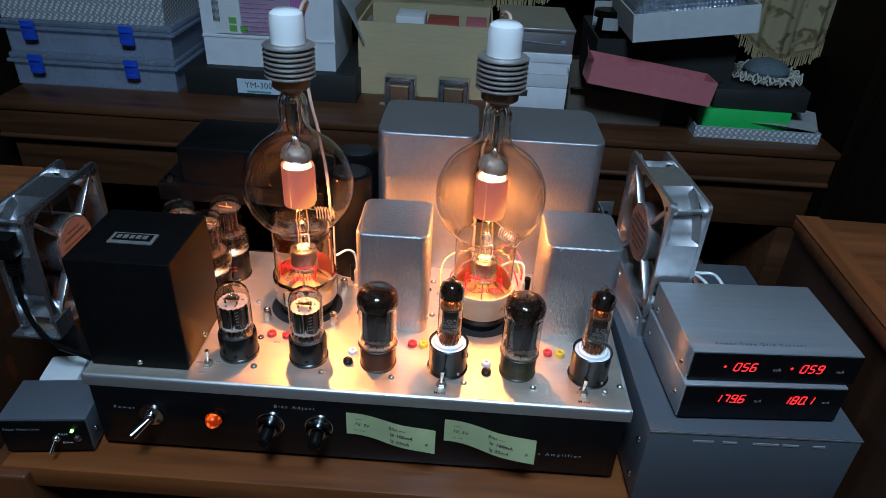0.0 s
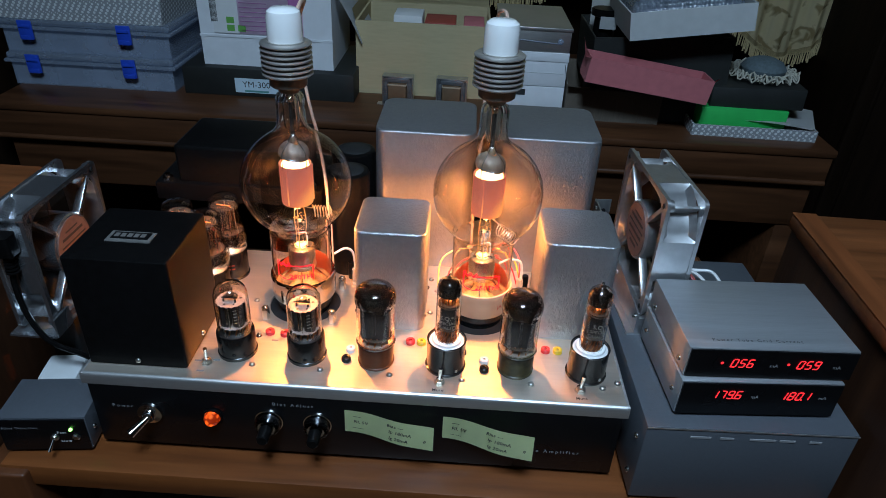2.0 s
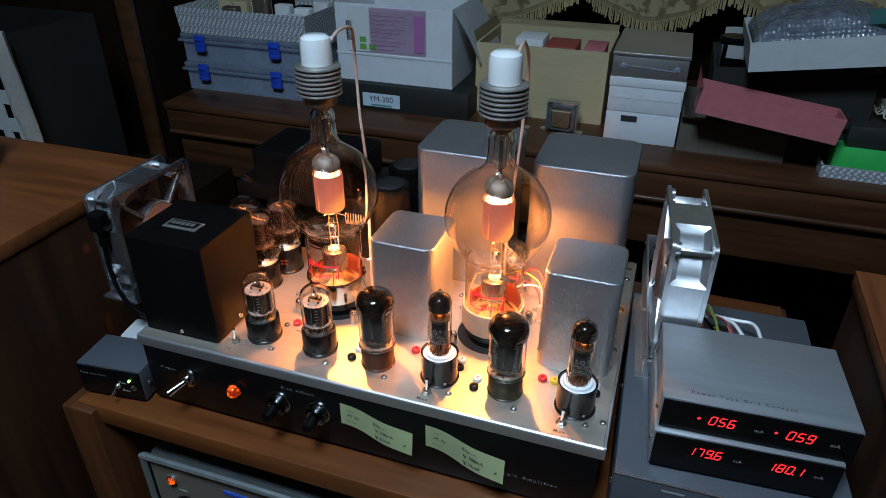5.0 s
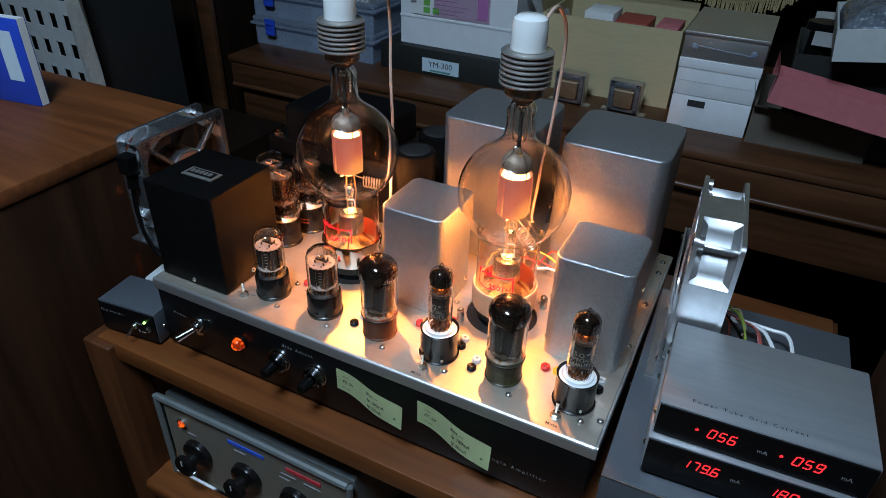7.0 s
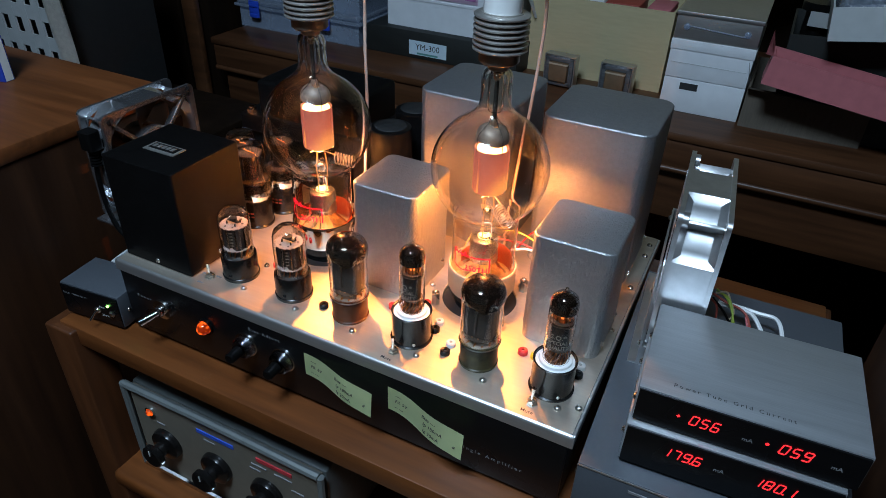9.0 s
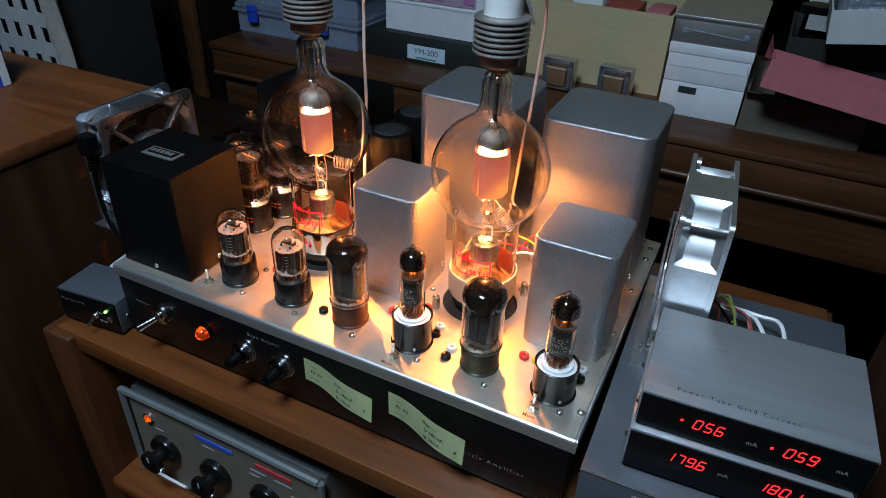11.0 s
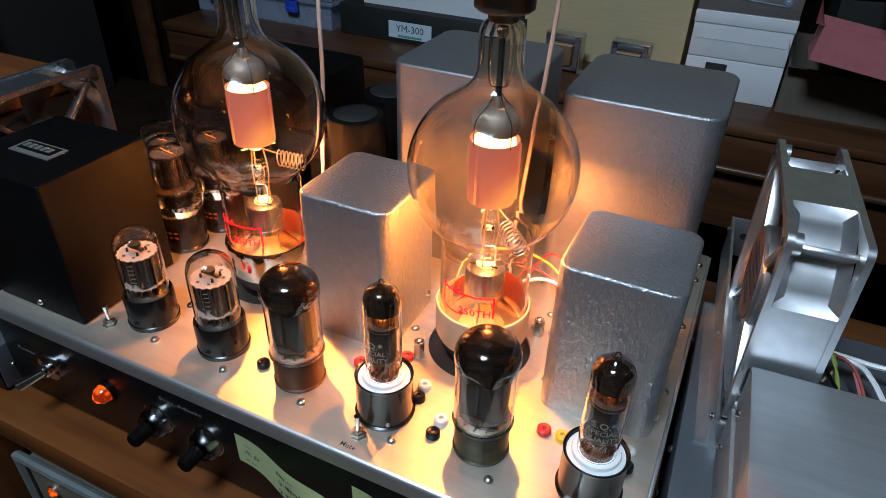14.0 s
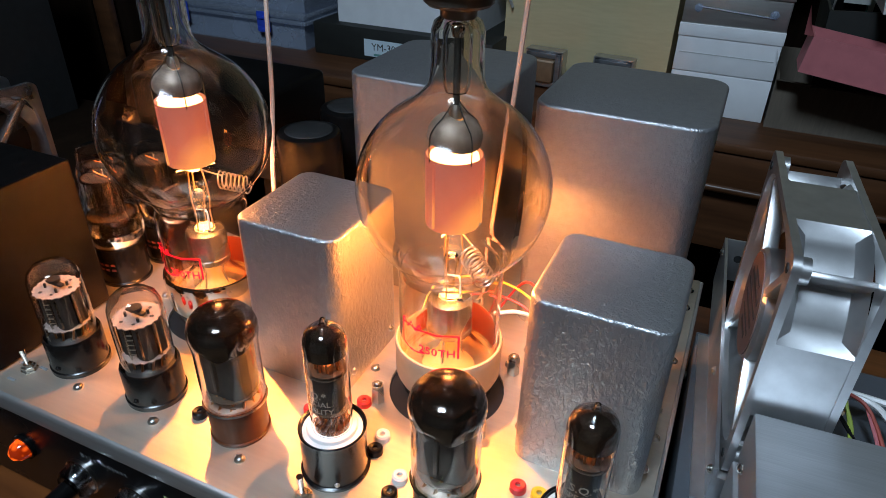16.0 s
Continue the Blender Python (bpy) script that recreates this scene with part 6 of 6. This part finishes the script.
def small_trafo(x, y):
    t = thing("small_transformer", "bare laminated transformer with a brown coil", "transformer", pose(x, y, SHELF, 0, 0, -3), "small bare transformers")
    fr = bmesh.new()
    box(-0.026, -0.018, -0.014, 0.014, 0.004, 0.054, 0.001, fr), box(0.018, 0.026, -0.014, 0.014, 0.004, 0.054, 0.001, fr), box(-0.026, 0.026, -0.014, 0.014, 0.046, 0.054, 0.001, fr), box(-0.026, 0.026, -0.014, 0.014, 0.004, 0.011, 0.001, fr)
    part("core", fr, IRON, t)
    sh = bmesh.new()
    box(-0.0285, -0.026, -0.011, 0.011, 0.0, 0.056, 0.0006, sh), box(0.026, 0.0285, -0.011, 0.011, 0.0, 0.056, 0.0006, sh), box(-0.0285, 0.0285, -0.011, 0.011, 0.054, 0.0565, 0.0006, sh)
    part("strap", sh, CAST, t, "bent metal strap")
    part("coil", box(-0.0175, 0.0175, -0.019, 0.019, 0.0112, 0.0455, 0.004), COIL, t, "brown paper-wrapped coil")
    part("bobbin", box(-0.0175, 0.0175, -0.0195, 0.0195, 0.0415, 0.0440, 0.0005), CREAM, t)
    for s in (-1, 1):
        part("lug", box(s * 0.0285 - 0.001 - (0.010 if s < 0 else 0), s * 0.0285 + 0.001 + (0.010 if s > 0 else 0), -0.007, 0.007, 0.0, 0.0016), CAST, t)


small_trafo(0.184, 0.805), small_trafo(0.284, 0.808)

for z0, z1, m, name, lab in ((0.0, 0.056, WHITE_CARD, "white_box", "white cardboard box with a dark slot"), (0.056, 0.117, WHITE_CARD, "white_box", "white cardboard box with a folded lid"), (0.117, 0.160, ALU_EDGE, "metal_box", "flat brushed metal box in clear film")):
    ob = thing(name, lab, "box", (0.4270, 0.885, SHELF + z0), "stacked boxes")
    part("body", box(-0.063, 0.063, -0.095, 0.095, 0.0, z1 - z0 - 0.001, 0.0012), m, ob)
    if z0 == 0.0:
        part("slot", box(-0.036, -0.008, -0.0956, -0.095, 0.038, 0.049), BLACK_INK, ob)
    elif m is WHITE_CARD:
        part("lid", box(-0.064, 0.064, -0.0965, 0.096, z1 - z0 - 0.016, z1 - z0, 0.001), WHITE_CARD, ob)
        part("crease", box(-0.058, 0.058, -0.0957, -0.095, 0.024, 0.0246), GREY_CARD, ob)
    else:
        part("lid", box(-0.0645, 0.0645, -0.097, 0.096, z1 - z0 - 0.006, z1 - z0, 0.001), ALU_EDGE, ob)
        part("film_edge", cable([(-0.045, -0.0965, 0.022), (0.0, -0.0970, 0.019), (0.045, -0.0965, 0.016)], 0.0006), CLEAR_BOX, ob)
        for sx in (-0.045, 0.045):
            part("film_knot", lathe([(0, 0.003), (0.0045, 0.001), (0.0055, 0), (0, -0.001)], 7), CLEAR_BOX, ob, "", Matrix.Translation((sx, -0.0965, 0.020)) @ FRONT)

ob = thing("brown_carton", "low brown corrugated carton with raised flaps", "carton", (0.585, 0.87, SHELF))
part("body", tray(-0.092, 0.082, -0.092, 0.10, 0.0, 0.062, 0.004), BROWN_CARD, ob)
part("front_flap", sheet(6, 3, lambda u, v: (-0.092 + 0.20 * u, -0.092 - 0.018 * v, 0.064 - 0.008 * u + 0.003 * v), 0.003), BROWN_CARD, ob)
part("left_flap", sheet(4, 3, lambda u, v: (-0.092 - 0.008 * u, -0.09 + 0.14 * v, 0.066 + 0.032 * u), 0.003), GREY_CARD, ob)

ob = thing("black_box", "shallow black cardboard box standing behind the pink one", "box", pose(0.668, 0.862, SHELF + 0.066, 0, -3, 0))
part("body", tray(-0.135, 0.106, -0.085, 0.10, 0.0, 0.092, 0.003), BLACK_CARD, ob)
part("support", box(-0.12, 0.100, -0.07, 0.09, -0.066, 0.0), BLACK_CARD, ob)
ob = thing("pink_box", "dusty pink cardboard box leaning on the brown carton", "box", pose(0.613, 0.745, SHELF + 0.080, 0, 8, 1))
part("body", tray(-0.106, 0.108, -0.040, 0.018, 0.0, 0.041, 0.0025), PINK_CARD, ob)
part("raised_side", sheet(4, 3, lambda u, v: (-0.106 - 0.010 * u, -0.038 + 0.055 * v, 0.040 + 0.022 * u * v), 0.002), PINK_CARD, ob)
part("torn_corner", sheet(4, 3, lambda u, v: (0.1085 + 0.006 * u, -0.040 + 0.05 * v, 0.044 - 0.040 * v + 0.004 * u), 0.001), PINK_CARD, ob)
ob = thing("white_tray", "pale card tray holding a crumpled bag of bubble wrap", "tray", pose(0.672, 0.816, SHELF + 0.176, 0, -8, 0))
part("tray", tray(-0.099, 0.100, -0.10, 0.10, 0.0, 0.044, 0.0025), GREY_CARD, ob)
def lump(u, v):
    x, y = -0.094 + 0.189 * u, -0.085 + 0.17 * v
    return (x, y, 0.030 + 0.052 * (math.sin(math.pi * u) * math.sin(math.pi * v)) ** 0.35 + 0.009 * noise.noise((x * 22, y * 22, 3)) + 0.0015 * noise.noise((x * 110, y * 110, 8)))
part("bubble_bag", sheet(70, 44, lump), BUBBLE, ob, "crumpled grey bubble film")
part("circuit_board", sheet(6, 3, lambda u, v: (-0.02 + 0.11 * u, -0.078 + 0.05 * v, 0.056 + 0.012 * v), 0.0016), TEAL, ob)
ob = thing("black_spool", "black spool with a white tag in the boxes", "spool", (0.560, 0.885, SHELF + 0.070))
part("spool", lathe([(0, 0.11), (0.024, 0.11), (0.026, 0.108), (0.026, 0.098), (0.018, 0.095), (0.018, 0.02), (0.026, 0.015), (0.026, 0.0), (0, 0.0)], 24), BLACK_SATIN, ob)
part("tag", sheet(3, 2, lambda u, v: (-0.012 + 0.03 * u, -0.027 - 0.003 * u, 0.078 + 0.022 * v), 0.0006), PAPER, ob)

ob = thing("paper_sheet", "white printed sheet standing in the black box", "paper", (0.565, 0.935, SHELF + 0.066))
part("sheet", sheet(5, 5, lambda u, v: (-0.020 + 0.050 * u, 0.006 * math.sin(3 * u) + 0.02 * v, 0.115 * v), 0.0006), PAPER, ob)
part("photo", sheet(4, 3, lambda u, v: (-0.012 + 0.034 * u, -0.003 + 0.006 * math.sin(3 * (0.2 + 0.7 * u)) + 0.012 * v, 0.05 + 0.025 * v), 0.0006), TEAL, ob)

ob = thing("paper_tray", "flat lattice-patterned tray with loose papers", "tray", pose(0.832, 0.830, SHELF, 0, 0, -1))
part("tray", tray(-0.112, 0.108, -0.095, 0.09, 0.0, 0.020, 0.003), PATTERN, ob)
for k, (rz, dx, dy) in enumerate(((-12, 0.035, -0.03), (-20, 0.050, -0.015), (6, 0.02, 0.0))):
    part("paper", sheet(6, 4, lambda u, v: (-0.075 + 0.15 * u, -0.055 + 0.11 * v, 0.001 + 0.004 * math.sin(3 * u + k)), 0.0006), PAPER, ob, "", pose(dx, dy, 0.022 + 0.004 * k, 0, 0, rz))
ob = thing("green_box", "bright green cardboard box on the paper tray", "box", (0.810, 0.835, SHELF + 0.004))
part("body", box(-0.076, 0.078, -0.080, 0.06, 0.0, 0.042, 0.0015), GREEN_CARD, ob)
ob = thing("flat_black_carton", "flat black carton carrying a lace pincushion", "box", pose(0.835, 0.850, SHELF + 0.046, 0, -2, -3))
part("body", box(-0.082, 0.080, -0.090, 0.06, 0.0, 0.037, 0.0015), BLACK_CARD, ob)
ob = thing("pincushion", "grey-blue felt cushion in a cream crocheted lace ring", "pincushion", (0.850, 0.825, SHELF + 0.088))
part("cushion", lathe([(0, 0.034), (0.018, 0.033), (0.032, 0.027), (0.040, 0.016), (0.036, 0.0), (0, 0)], 28), FELT, ob)
bm = bmesh.new()
for ringk, (rr, zz, amp_) in enumerate(((0.048, 0.006, 0.006), (0.054, 0.010, 0.007), (0.060, 0.007, 0.006))):
    pts = [((rr + 0.004 * math.cos(a * 13 + ringk)) * math.cos(a), (rr + 0.004 * math.cos(a * 13 + ringk)) * math.sin(a), zz + amp_ * math.sin(a * 17 + 2 * ringk)) for a in [2 * math.pi * k / 90 for k in range(91)]]
    cable(pts, 0.0016, 5, 1, bm)
for k in range(40):
    a = 2 * math.pi * k / 40
    cable([(0.040 * math.cos(a), 0.040 * math.sin(a), 0.004), (0.052 * math.cos(a + 0.05), 0.052 * math.sin(a + 0.05), 0.014), (0.062 * math.cos(a + 0.1), 0.062 * math.sin(a + 0.1), 0.005)], 0.0013, 5, 3, bm)
part("lace", bm, LACE, ob, "cream crocheted lace ring")

# ---- things beside the left cabinet ----
st = thing("storage_trunk", "dark wooden trunk supporting the basket", "trunk", (-0.56, 0.42, 0.0))
part("body", box(-0.26, 0.26, -0.16, 0.16, 0.0, 0.70, 0.004), DARK_WOOD, st)
bk = thing("plastic_basket", "pale grey plastic basket with square holes in its sides", "basket", (-0.655, 0.440, 0.70))
nx, nz, w, h, d = 9, 6, 0.30, 0.275, 0.20
for k in range(nx + 1):
    x = -w / 2 + w * k / nx
    part("upright_bar", box(x - 0.0085, x + 0.0085, -d / 2, -d / 2 + 0.003, 0.0, h), BASKET, bk)
for k in range(nz + 1):
    z = h * k / nz
    part("cross_bar", box(-w / 2, w / 2, -d / 2 + 0.0002, -d / 2 + 0.0028, max(0, z - 0.011), min(h, z + 0.011)), BASKET, bk)
part("rim", cable([(-w / 2, -d / 2, h), (0, -d / 2 - 0.001, h + 0.001), (w / 2, -d / 2, h)], 0.005), BASKET, bk)
# Matt black tray added behind the bars to paint shade into the holes.
part("shade_backing", tray(-w / 2, w / 2, -d / 2 + 0.030, d / 2, 0.0, h, 0.003), BLACK_MATT, bk)
tw = thing("folded_towel", "off-white towel hanging over the basket's end", "towel", (-0.487, 0.345, 0.70))
part("cloth", sheet(8, 24, lambda u, v: (-0.016 + 0.030 * u + 0.003 * math.sin(9 * v), -0.006 + 0.008 * math.sin(5 * u + 6 * v) + 0.02 * max(0, v - 0.85), 0.01 + 0.275 * v - 0.01 * math.sin(20 * u) * (1 - v)), 0.008), CLOTH, tw)
bo = thing("blue_book", "blue paperback standing on the side cabinet", "book", pose(-0.338, 0.112, 0.884, 0, 0, 8))
part("cover", box(-0.060, 0.048, 0.0, 0.014, 0.0, 0.105, 0.001), BLUE_PL, bo)
part("pages", box(-0.058, 0.0485, 0.002, 0.012, 0.001, 0.1055), PAPER, bo)
part("cover_mark", box(0.012, 0.034, -0.0006, 0.0, 0.03, 0.09), LABEL_BLUE, bo)
